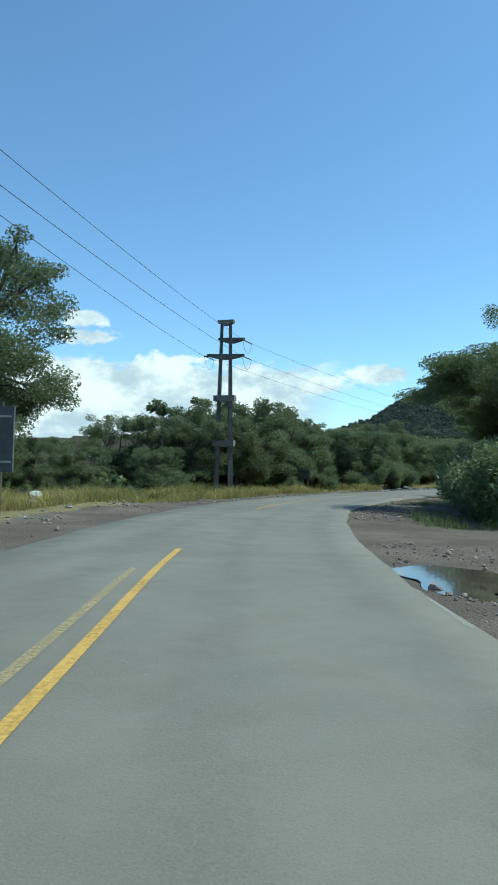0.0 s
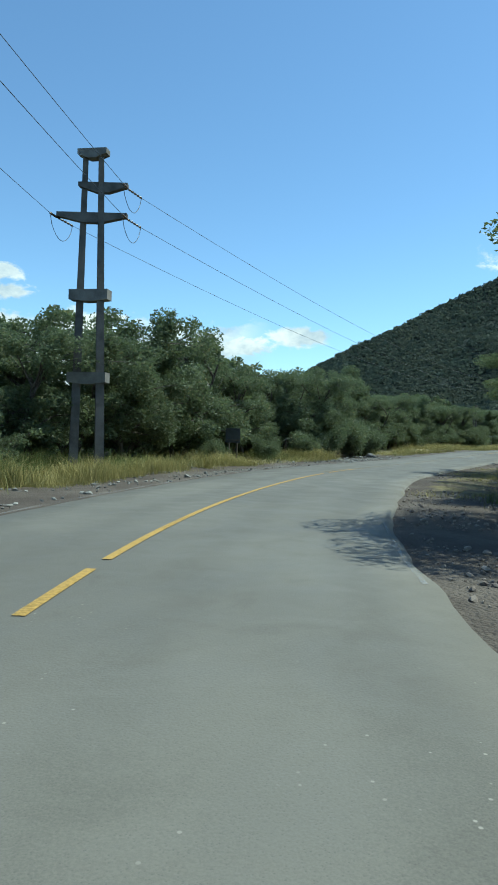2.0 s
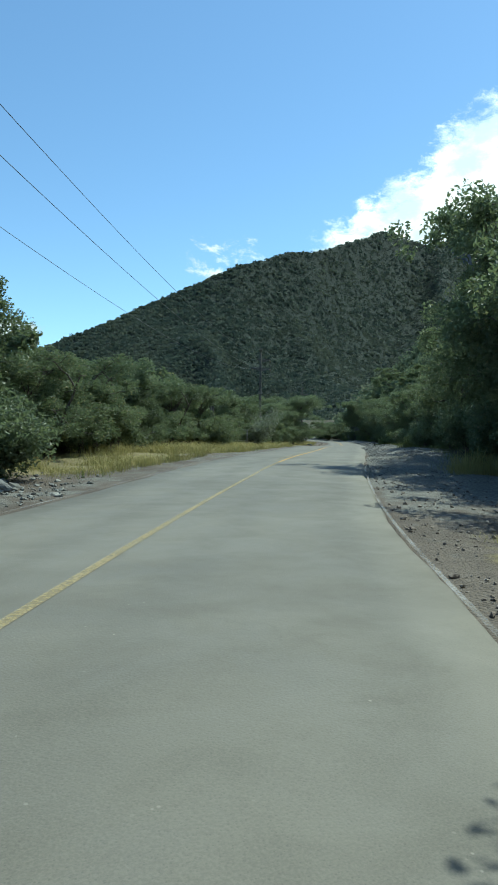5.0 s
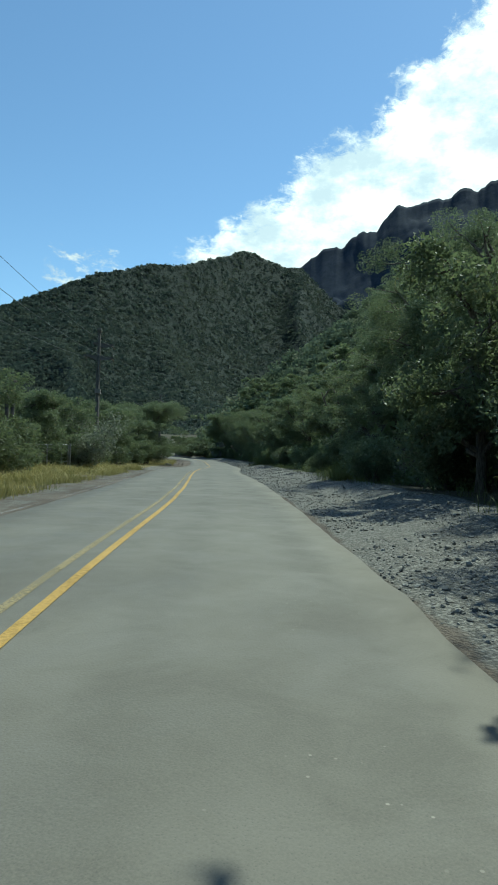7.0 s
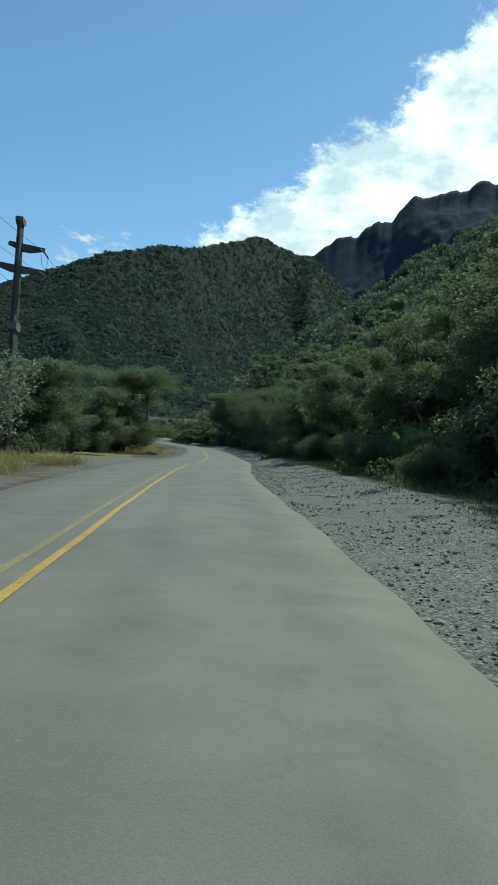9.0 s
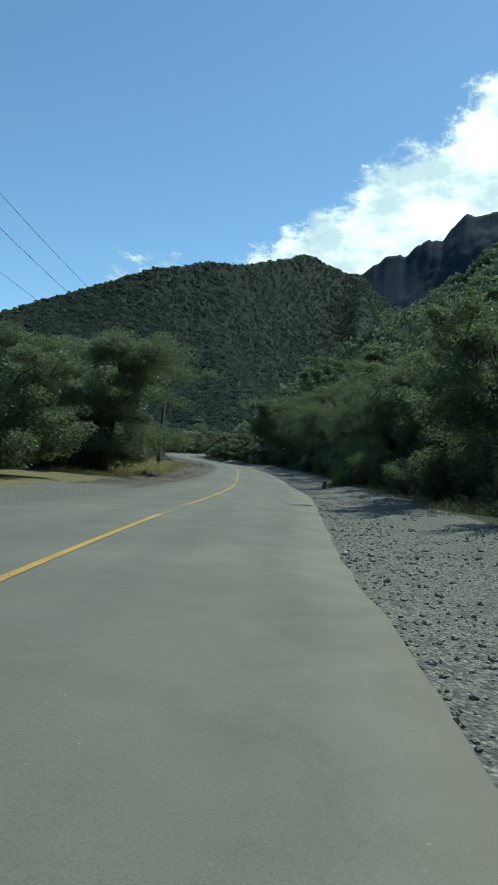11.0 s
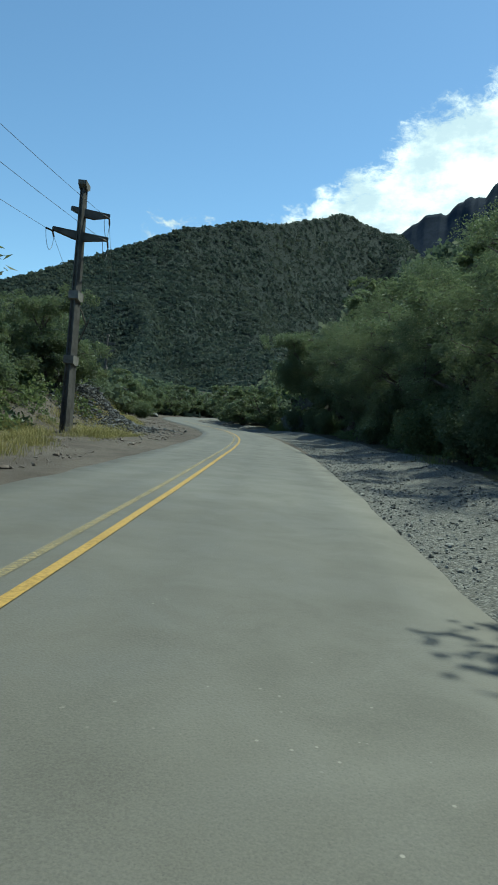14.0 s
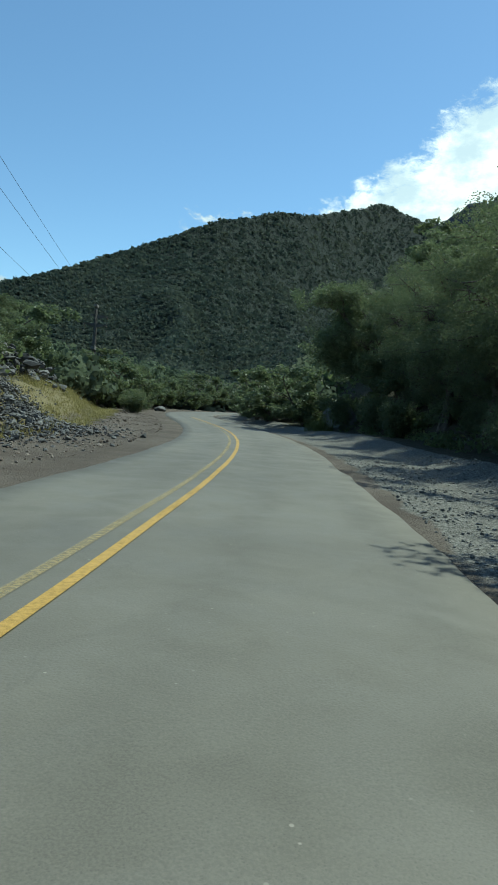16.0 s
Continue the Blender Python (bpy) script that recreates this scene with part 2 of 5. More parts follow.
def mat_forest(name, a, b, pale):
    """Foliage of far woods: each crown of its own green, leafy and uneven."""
    m, n, out = material(name)
    geo = n.add("ShaderNodeNewGeometry")
    rnd, pos = geo.outputs["Random Per Island"], geo.outputs["Position"]
    at = n.add("ShaderNodeAttribute")
    at.attribute_name = "tone"
    crown = at.outputs["Fac"]
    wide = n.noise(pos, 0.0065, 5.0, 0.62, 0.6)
    col = n.mix(n.ramp(crown, 0.0, 1.0, smooth=False), a, b)
    col = n.mix(n.ramp(crown, 0.86, 0.97, 0.0, 0.7), col, pale)
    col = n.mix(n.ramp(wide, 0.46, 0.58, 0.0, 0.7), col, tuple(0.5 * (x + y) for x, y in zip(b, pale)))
    col = n.mix(n.ramp(rnd, 0.0, 1.0, 0.5, 0.0, smooth=False), col, tuple(0.62 * x for x in a))
    p = n.add("ShaderNodeBsdfPrincipled", Base_Color=col, Roughness=0.8)
    n.put(p.inputs["Specular IOR Level"], 0.15)
    tr = n.add("ShaderNodeBsdfTranslucent", Color=col)
    mx = n.add("ShaderNodeMixShader", Fac=0.42)
    n.put(mx.inputs[1], p.outputs[0])
    n.put(mx.inputs[2], tr.outputs[0])
    n.put(out.inputs[0], mx.outputs[0])
    return m


def mat_mountain():
    m, n, out = material("mountain_slope")
    pos = n.add("ShaderNodeNewGeometry").outputs["Position"]
    a, b = n.noise(pos, 0.012, 6.0, 0.65), n.noise(pos, 0.3, 8.0, 0.75)
    col = n.mix(n.ramp(b, 0.35, 0.65), (0.016, 0.023, 0.020), (0.031, 0.040, 0.031))
    col = n.mix(n.ramp(a, 0.5, 0.7, 0.0, 0.45), col, (0.033, 0.040, 0.030))
    principled(n, out, col, 0.9, n.bump(b, 1.0, 3.0), 0.1)
    return m


def mat_cliff():
    """Bare rock streaked downhill, with scrub on the ledges; distance haze painted in as blue-grey."""
    m, n, out = material("hazed_cliff_rock")
    pos = n.add("ShaderNodeNewGeometry").outputs["Position"]
    sep = n.add("ShaderNodeMapping")
    n.put(sep.inputs["Vector"], pos)
    sep.inputs["Scale"].default_value = (1.0, 1.0, 0.7)
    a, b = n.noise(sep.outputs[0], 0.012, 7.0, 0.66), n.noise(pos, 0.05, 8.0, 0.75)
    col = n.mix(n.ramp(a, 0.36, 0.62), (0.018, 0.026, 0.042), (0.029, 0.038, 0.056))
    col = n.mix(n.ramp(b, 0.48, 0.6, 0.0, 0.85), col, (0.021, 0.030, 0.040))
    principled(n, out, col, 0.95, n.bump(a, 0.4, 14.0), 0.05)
    return m


def mat_concrete(name, a, b):
    m, n, out = material(name)
    pos = n.add("ShaderNodeNewGeometry").outputs["Position"]
    f, g = n.noise(pos, 1.5, 6.0, 0.65), n.noise(pos, 26.0, 4.0, 0.7)
    col = n.mix(n.ramp(f, 0.3, 0.7), a, b)
    col = n.mix(n.ramp(g, 0.5, 0.75, 0.0, 0.4), col, tuple(0.5 * c for c in a))
    principled(n, out, col, 0.85, n.bump(g, 0.5, 0.01), 0.25)
    return m


def mat_plain(name, colour, rough, metal=0.0, scale=8.0):
    m, n, out = material(name)
    pos = n.add("ShaderNodeNewGeometry").outputs["Position"]
    f = n.noise(pos, scale, 6.0, 0.65)
    col = n.mix(n.ramp(f, 0.3, 0.7), tuple(0.65 * c for c in colour), colour)
    principled(n, out, col, n.ramp(f, 0.3, 0.7, rough - 0.1, min(1.0, rough + 0.1)), n.bump(f, 0.25, 0.01), 0.4, metal)
    return m


def mat_stone(name, a, b):
    m, n, out = material(name)
    geo = n.add("ShaderNodeNewGeometry")
    rnd, pos = geo.outputs["Random Per Island"], geo.outputs["Position"]
    f = n.noise(pos, 12.0, 5.0, 0.7)
    col = n.mix(n.ramp(rnd, 0.0, 1.0, smooth=False), a, b)
    col = n.mix(n.ramp(f, 0.45, 0.7, 0.0, 0.5), col, tuple(0.5 * c for c in a))
    principled(n, out, col, 0.85, n.bump(f, 0.7, 0.02), 0.3)
    return m


def mat_water():
    m, n, out = material("puddle_water")
    pos = n.add("ShaderNodeNewGeometry").outputs["Position"]
    principled(n, out, n.mix(n.ramp(n.noise(pos, 2.0, 3.0), 0.4, 0.6), (0.05, 0.043, 0.034), (0.085, 0.072, 0.055)), 0.06, n.bump(n.noise(pos, 5.0, 2.0), 0.04, 0.01), 0.5)
    return m


ASPHALT, GROUND, BARK = mat_asphalt(), mat_ground(), mat_bark()
YELLOW = mat_paint("yellow_road_paint", (0.47, 0.29, 0.062), 0.42, 0.12, 0.55, 1.0)
YELLOW_WORN = mat_paint("worn_yellow_paint", (0.42, 0.33, 0.16), 0.48, 0.16, 0.3, 0.62)
WHITE_WORN = mat_paint("worn_white_paint", (0.44, 0.43, 0.41), 0.52, 0.13, 0.08, 0.5)
LEAF_DARK = mat_leaf("dark_leaf", (0.095, 0.124, 0.066), (0.194, 0.237, 0.128), (0.319, 0.275, 0.132))
LEAF_GREY = mat_leaf("grey_green_leaf", (0.102, 0.139, 0.078), (0.213, 0.259, 0.144), (0.369, 0.369, 0.221))
LEAF_PALE = mat_leaf("pale_dusty_leaf", (0.150, 0.170, 0.125), (0.330, 0.345, 0.280), (0.42, 0.42, 0.36))
LEAF_LIGHT = mat_leaf("feathery_leaf", (0.103, 0.143, 0.061), (0.206, 0.252, 0.111), (0.351, 0.298, 0.106), 0.6, 0.38)
GRASS_DRY = mat_leaf("dry_grass_blade", (0.287, 0.236, 0.076), (0.471, 0.397, 0.149), (0.172, 0.190, 0.060), 0.7, 0.35)
GRASS_GREEN = mat_leaf("green_grass_blade", (0.085, 0.115, 0.030), (0.180, 0.205, 0.062), (0.255, 0.204, 0.076), 0.7, 0.35)
# far canopy greens lean blue: distance haze put into the leaf colour
CANOPY = mat_forest("hazed_far_canopy", (0.048, 0.066, 0.056), (0.088, 0.112, 0.082), (0.122, 0.132, 0.092))
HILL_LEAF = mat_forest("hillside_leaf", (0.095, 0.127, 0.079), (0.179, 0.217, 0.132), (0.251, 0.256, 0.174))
SLOPE, CLIFF = mat_mountain(), mat_cliff()
LEAF_UNDER = mat_leaf("undergrowth_leaf", (0.092, 0.130, 0.056), (0.206, 0.252, 0.104), (0.330, 0.292, 0.136))
POLE_CONCRETE = mat_concrete("pole_concrete", (0.075, 0.07, 0.064), (0.15, 0.14, 0.128))
POLE_WOOD = mat_concrete("pole_timber", (0.06, 0.05, 0.042), (0.13, 0.11, 0.09))
BRACKET = mat_concrete("pale_spacer_concrete", (0.12, 0.112, 0.10), (0.22, 0.208, 0.19))
PORCELAIN = mat_plain("insulator_glaze", (0.11, 0.075, 0.05), 0.3)
WIRE = mat_plain("wire_aluminium", (0.10, 0.10, 0.10), 0.5, 0.6)
PANEL = mat_plain("sign_back_sheet", (0.075, 0.08, 0.085), 0.55, 0.3, 3.0)
STEEL = mat_plain("galvanised_steel", (0.35, 0.35, 0.34), 0.5, 0.8)
STONES = mat_stone("grey_gravel_stone", (0.115, 0.111, 0.100), (0.32, 0.306, 0.272))
ROCK = mat_stone("dark_slate_rock", (0.065, 0.065, 0.064), (0.21, 0.206, 0.198))
BROWN_STONE = mat_stone("brown_stone", (0.13, 0.10, 0.08), (0.33, 0.28, 0.23))
WATER = mat_water()
BAG = mat_plain("white_plastic", (0.75, 0.75, 0.73), 0.4)

# ================= the road's line =================
CONTROL = np.array([
    (-1.14, -60.00), (-1.14, -40.00), (-1.15, -20.00), (-1.12, 0.00), (-1.20, 7.00), (-1.14, 12.01), (-0.56, 18.53), (0.58, 26.07), (2.08, 31.71), (4.57, 38.73), (7.55, 44.88), (11.75, 50.90), (16.12, 57.03), (21.14, 63.40), (27.75, 71.37), (36.30, 80.60), (45.38, 91.90), (55.28, 104.10), (64.61, 115.17), (73.52, 124.24), (81.91, 134.64), (89.85, 144.83), (97.14, 154.11), (103.92, 163.41), (110.41, 173.94), (116.58, 186.65), (122.81, 202.01), (130.16, 218.50), (142.34, 234.60), (157.53, 248.62), (179.64, 262.58)], float)


def smooth_line(c, n=20, width=25):
    p = np.vstack([2 * c[0] - c[1], c, 2 * c[-1] - c[-2]])
    out = []
    for i in range(1, len(p) - 2):
        q = p[i - 1:i + 3]
        for k in range(n):
            u = k / n
            out.append(0.5 * (2 * q[1] + (q[2] - q[0]) * u + (2 * q[0] - 5 * q[1] + 4 * q[2] - q[3]) * u * u + (3 * q[1] - q[0] - 3 * q[2] + q[3]) * u ** 3))
    line = np.array(out)
    k, h = np.ones(width) / width, width // 2
    for _ in range(2):
        ext = np.vstack([line[0] + (line[0] - line[1]) * np.arange(h, 0, -1)[:, None], line, line[-1] + (line[-1] - line[-2]) * np.arange(1, h + 1)[:, None]])
        line = np.stack([np.convolve(ext[:, j], k, "valid") for j in (0, 1)], 1)
    return line


LINE = smooth_line(CONTROL)
ARC = np.concatenate([[0], np.cumsum(np.hypot(*np.diff(LINE, axis=0).T))])
ARC -= ARC[np.argmin(np.hypot(LINE[:, 0] + 1.25, LINE[:, 1]))]
TAN = np.gradient(LINE, axis=0)
TAN /= np.hypot(*TAN.T)[:, None]
PROFILE_S = (-60, 0, 20, 28, 37, 46, 52, 60, 66, 72, 81, 90, 99, 110, 141, 159, 166, 171, 176, 182, 200, 225, 265, 330)
PROFILE_Z = (-0.03, -0.03, -0.03, -0.06, -0.11, -0.08, -0.02, -0.01, 0.06, 0.22, 0.49, 0.56, 0.60, 0.60, 0.53, 0.485, 0.49, 0.54, 0.59, 0.655, 0.85, 1.12, 1.7, 2.8)


def road_z(s):
    fine = np.arange(-60, 330, 2.0)
    z = np.interp(fine, PROFILE_S, PROFILE_Z)
    z = np.convolve(np.pad(z, 3, mode="edge"), np.ones(7) / 7, "valid")
    return np.interp(s, fine, z)


def on_road(s, d):
    """World x, y at s metres along and d metres to the right of the yellow line."""
    s, d = np.asarray(s, float), np.asarray(d, float)
    x, y = np.interp(s, ARC, LINE[:, 0]), np.interp(s, ARC, LINE[:, 1])
    tx, ty = np.interp(s, ARC, TAN[:, 0]), np.interp(s, ARC, TAN[:, 1])
    return x + ty * d, y - tx * d


def road_coords(x, y):
    """The reverse: s and d of world points, by the nearest place on the line."""
    x, y = np.ravel(x), np.ravel(y)
    s, d = np.empty(len(x)), np.empty(len(x))
    sub = slice(None, None, 3)
    lx, ly, ls, lt = LINE[sub, 0], LINE[sub, 1], ARC[sub], TAN[sub]
    for i in range(0, len(x), 20000):
        j = slice(i, i + 20000)
        k = np.argmin((x[j, None] - lx) ** 2 + (y[j, None] - ly) ** 2, axis=1)
        ex, ey = x[j] - lx[k], y[j] - ly[k]
        s[j] = ls[k] + ex * lt[k, 0] + ey * lt[k, 1]
        d[j] = ex * lt[k, 1] - ey * lt[k, 0]
        far = np.hypot(ex, ey) > np.abs(d[j]) + 3
        d[j] = np.where(far, np.sign(d[j] + 1e-6) * np.hypot(ex, ey), d[j])
    return s, d


def step(v, lo, hi):
    u = np.clip((np.asarray(v, float) - lo) / (hi - lo), 0, 1)
    return u * u * (3 - 2 * u)


def value_noise(x, y, seed=0):
    """Smooth random field of about unit wavelength, -1 to 1."""
    x, y = np.asarray(x, float), np.asarray(y, float)
    xi, yi = np.floor(x).astype(np.int64), np.floor(y).astype(np.int64)
    fx, fy = x - xi, y - yi
    fx, fy = fx * fx * (3 - 2 * fx), fy * fy * (3 - 2 * fy)

    def h(i, j):
        v = (i * 374761393 + j * 668265263 + seed * 974634777) & 0x7FFFFFFF
        v = ((v ^ (v >> 13)) * 1274126177) & 0x7FFFFFFF
        return ((v ^ (v >> 16)) % 65536) / 32767.5 - 1
    return (h(xi, yi) * (1 - fx) + h(xi + 1, yi) * fx) * (1 - fy) + (h(xi, yi + 1) * (1 - fx) + h(xi + 1, yi + 1) * fx) * fy


def fbm(x, y, seed=0, octaves=4):
    return sum(value_noise(x * 2 ** k, y * 2 ** k, seed + k) * 0.5 ** k for k in range(octaves))


def r_edge(s):
    """Where the asphalt ends on the hillside's side of the road."""
    return np.interp(s, (-60, 30, 38, 48, 64, 75, 86, 95, 103, 110, 150, 163, 174, 184, 192, 198, 330), (3.30, 3.32, 3.6, 3.46, 3.40, 3.42, 3.24, 3.22, 3.36, 3.56, 3.64, 3.52, 3.52, 3.3, 2.95, 2.8, 2.8))


def l_edge(s):
    return np.interp(s, (-60, 20, 36, 60, 112, 124, 138, 152, 160, 172, 205, 330), (-2.8, -2.8, -2.95, -2.9, -2.95, -3.25, -3.25, -3.1, -2.9, -2.5, -2.4, -2.5))




def ground_height(x, y, s=None, d=None):
    shape = np.shape(x)
    x, y = np.ravel(x).astype(float), np.ravel(y).astype(float)
    if s is None:
        s, d = road_coords(x, y)
    z = road_z(s) - 0.07
    out = np.maximum(d - r_edge(s), l_edge(s) - d)
    z = z - 0.12 * step(-out, 0.3, 1.4)
    rough = step(out, 0.3, 2.5)
    z = z + rough * (0.05 * fbm(x * 0.8, y * 0.8, 3) + 0.10 * fbm(x * 0.15, y * 0.15, 9))
    z = z - 0.13 * np.exp(-(((s - 9.9) / 2.0) ** 2 + ((d - 4.2) / 1.2) ** 2))
    # stony berm beside the hillside stretch
    z = z + step(s, 75, 95) * 0.35 * step(d, 5.3, 7.0)
    # wooded hillside on the right
    rise = np.maximum(d - 9.5, 0) * step(s, 66, 96)
    slope = 0.88 + 0.10 * value_noise(s / 37.0, d / 60.0, 21)
    hill = 200 * (1 - np.exp(-rise * slope / 200)) * (1 - 0.5 * step(s, 262, 330))
    z = z + hill
    # low windrow of crushed stone
    z = z + step(s, 74, 84) * (1 - step(s, 190, 205)) * 0.16 * np.exp(-((d - 5.6) / 0.9) ** 2) * (0.7 + 0.6 * fbm(x / 1.1, y / 1.1, 44))
    # right verge before the hill: gentle mound under the trees
    z = z + (1 - step(s, 70, 100)) * 0.5 * step(d, 7, 14)
    # left: bank above the pull-off near the end, flat elsewhere
    bank_l = step(s, 172, 205) * np.maximum(-d - 8.5, 0)
    z = z + 14 * (1 - np.exp(-bank_l * 0.30 / 14))
    z = z + step(s, 185, 200) * (1 - step(s, 232, 250)) * 1.1 * step(-d, 8.0, 11.0)
    z = z + step(-d, 7, 30) * 0.3 * fbm(x / 14, y / 14, 5)
    return z.reshape(shape)


def put_mesh(name, verts, faces, mat, parent=None, smooth=False, label=""):
    """Mesh object from arrays: verts n x 3, faces a k-column array or a list of such."""
    me = bpy.data.meshes.new(name)
    blocks = [np.asarray(f, np.int32) for f in (faces if isinstance(faces, list) else [faces])]
    blocks = [f for f in blocks if len(f)]
    verts = np.asarray(verts, np.float32)
    me.vertices.add(len(verts))
    me.vertices.foreach_set("co", verts.ravel())
    loops = np.concatenate([f.ravel() for f in blocks])
    sizes = np.concatenate([np.full(len(f), f.shape[1], np.int32) for f in blocks])
    me.loops.add(len(loops))
    me.loops.foreach_set("vertex_index", loops)
    me.polygons.add(len(sizes))
    me.polygons.foreach_set("loop_start", np.concatenate([[0], np.cumsum(sizes)[:-1]]).astype(np.int32))
    me.polygons.foreach_set("loop_total", sizes)
    me.polygons.foreach_set("use_smooth", np.full(len(sizes), smooth))
    me.update(calc_edges=True)
    me.materials.append(mat)
    ob = new(name, me)
    if parent is not None:
        ob.parent = parent
    if label:
        tagged(ob, label)
    return ob


def store(ob, key, values):
    at = ob.data.attributes.new(key, "FLOAT", "POINT")
    at.data.foreach_set("value", np.asarray(values, np.float32))


def grid_faces(nu, nv):
    i = np.arange(nu - 1)[:, None] * nv + np.arange(nv - 1)[None, :]
    return np.stack([i, i + nv, i + nv + 1, i + 1], -1).reshape(-1, 4)


def part(name, bm, mat, parent, label=""):
    """Links a bmesh as one mesh object under a thing or a part."""
    me = bpy.data.meshes.new(name)
    bm.to_mesh(me)
    bm.free()
    me.materials.append(mat)
    ob = new(name, me)
    ob.parent = parent
    if label:
        tagged(ob, label)
    return ob


def box_bm(size, at=(0, 0, 0), bevel=0.0, taper=1.0, turn=0.0):
    bm = bmesh.new()
    bmesh.ops.create_cube(bm, size=1.0)
    for v in bm.verts:
        k = taper if v.co.z > 0 else 1.0
        v.co = Vector((v.co.x * size[0] * k, v.co.y * size[1] * k, v.co.z * size[2]))
    if bevel:
        bmesh.ops.bevel(bm, geom=bm.edges[:], offset=bevel, segments=1, affect="EDGES")
    bmesh.ops.transform(bm, matrix=Matrix.Translation(at) @ Matrix.Rotation(turn, 4, "Z"), verts=bm.verts[:])
    return bm


def tube_arrays(points, radii, sides=6):
    """Vertices and quads of a tapered tube along points."""
    p = np.asarray(points, float)
    t = np.gradient(p, axis=0)
    t /= np.linalg.norm(t, axis=1)[:, None] + 1e-9
    ref = np.where(np.abs(t[:, 2:3]) > 0.9, np.array([[1.0, 0, 0]]), np.array([[0, 0, 1.0]]))
    a = np.cross(t, ref)
    a /= np.linalg.norm(a, axis=1)[:, None] + 1e-9
    b = np.cross(t, a)
    ang = np.arange(sides) / sides * 2 * np.pi
    r = np.asarray(radii, float)[:, None, None]
    v = p[:, None, :] + r * (np.cos(ang)[None, :, None] * a[:, None, :] + np.sin(ang)[None, :, None] * b[:, None, :])
    n = len(p)
    i = np.arange(n - 1)[:, None] * sides
    j = np.arange(sides)[None, :]
    k = (j + 1) % sides
    f = np.stack([i + j, i + k, i + sides + k, i + sides + j], -1).reshape(-1, 4)
    return v.reshape(-1, 3), f


def join_arrays(pieces):
    vs, fs, n = [], [], 0
    for v, f in pieces:
        vs.append(v)
        fs.append(np.asarray(f) + n)
        n += len(v)
    return np.concatenate(vs), np.concatenate(fs)


# ================= ground sheet =================


def axis(lo, hi, fine, reach, grow=1.22):
    mid = np.arange(lo, hi + fine, fine)
    outs, stepw, v = [], fine, 0.0
    while v < reach:
        stepw *= grow
        v += stepw
        outs.append(v)
    outs = np.array(outs)
    return np.concatenate([lo - outs[::-1], mid, mid[-1] + outs])


gx, gy = axis(-24, 128, 0.75, 4300), axis(-12, 232, 0.75, 4300)
GX, GY = np.meshgrid(gx, gy, indexing="ij")
gs, gd = road_coords(GX, GY)
GZ = ground_height(GX.ravel(), GY.ravel(), gs, gd)
away = np.hypot(GX.ravel() - 60, GY.ravel() - 110)
GZ = GZ * (1 - step(away, 220, 420)) + 0.5 * step(away, 220, 420)
ground = put_mesh("ground", np.stack([GX.ravel(), GY.ravel(), GZ], 1), grid_faces(len(gx), len(gy)), GROUND, smooth=True)
tagged(ground, "stony earth verges with gravel, dry grass and leaf litter", "ground", kind="structure")
grav = step(gd, 3.0, 3.6) * (1 - step(gd, 7.0, 8.5)) * (0.35 + 0.65 * step(gs, 58, 80)) + (0.15 + 0.35 * step(gs, 34, 46)) * (1 - step(-gd, 4.5, 6)) * step(-gd, 2.9, 3.3) * (1 - step(gs, 150, 165))
grav += step(gs, 132, 135) * (1 - step(gs, 147, 150)) * step(-gd, 3, 3.5) * (1 - step(-gd, 12, 15)) * 0.7
turf_w = step(-gd, 5.2, 6.6) * (1 - step(-gd, 9, 13)) * (1 - step(gs, 160, 176))
turf_w *= np.where((gs > 60) & (gs < 71), 0.3, 1.0)
turf_w += step(gs, 195, 200) * (1 - step(gs, 245, 252)) * step(-gd, 7.5, 9.5) * (1 - step(-gd, 14, 18)) * 0.8
turf_w += 0.55 * step(gd, 3.6, 4.2) * (1 - step(gd, 6, 7)) * step(gs, 36, 42) * (1 - step(gs, 60, 66))
lit = np.maximum(step(-gd, 9.5, 12.5), step(gd, 6.8, 8.2))
for key, val in (("gravel", grav), ("turf", turf_w), ("litter", lit)):
    store(ground, key, np.clip(val, 0, 1))

# ================= road =================
rs = np.concatenate([np.arange(-58, 215, 0.5), np.arange(215, 318, 1.0)])
cols = np.array([0, 0.02, 0.12, 0.3, 0.5, 0.7, 0.88, 0.98, 1.0])


def ragged(s, seed):
    return 0.045 * fbm(s / 1.3, s * 0 + seed, seed, 4) + 0.03 * value_noise(s / 9.0, s * 0 + seed, seed + 7)


left, right = l_edge(rs) + ragged(rs, 3), r_edge(rs) + ragged(rs, 11)
dd = left[:, None] + (right - left)[:, None] * cols[None, :]
rx, ry = on_road(np.repeat(rs[:, None], len(cols), 1), dd)
rz = road_z(rs)[:, None] + 0.035 - 0.010 * np.abs(dd - 0.1) + 0.0015 * value_noise(rx / 2.5, ry / 2.5, 4)
rz[:, [0, -1]] -= 0.13
road = put_mesh("road", np.stack([rx.ravel(), ry.ravel(), rz.ravel()], 1), grid_faces(len(rs), len(cols))[:, ::-1], ASPHALT, smooth=True)
tagged(road, "worn pale grey asphalt country road with ragged edges", "road", kind="structure")
store(road, "across", dd.ravel())


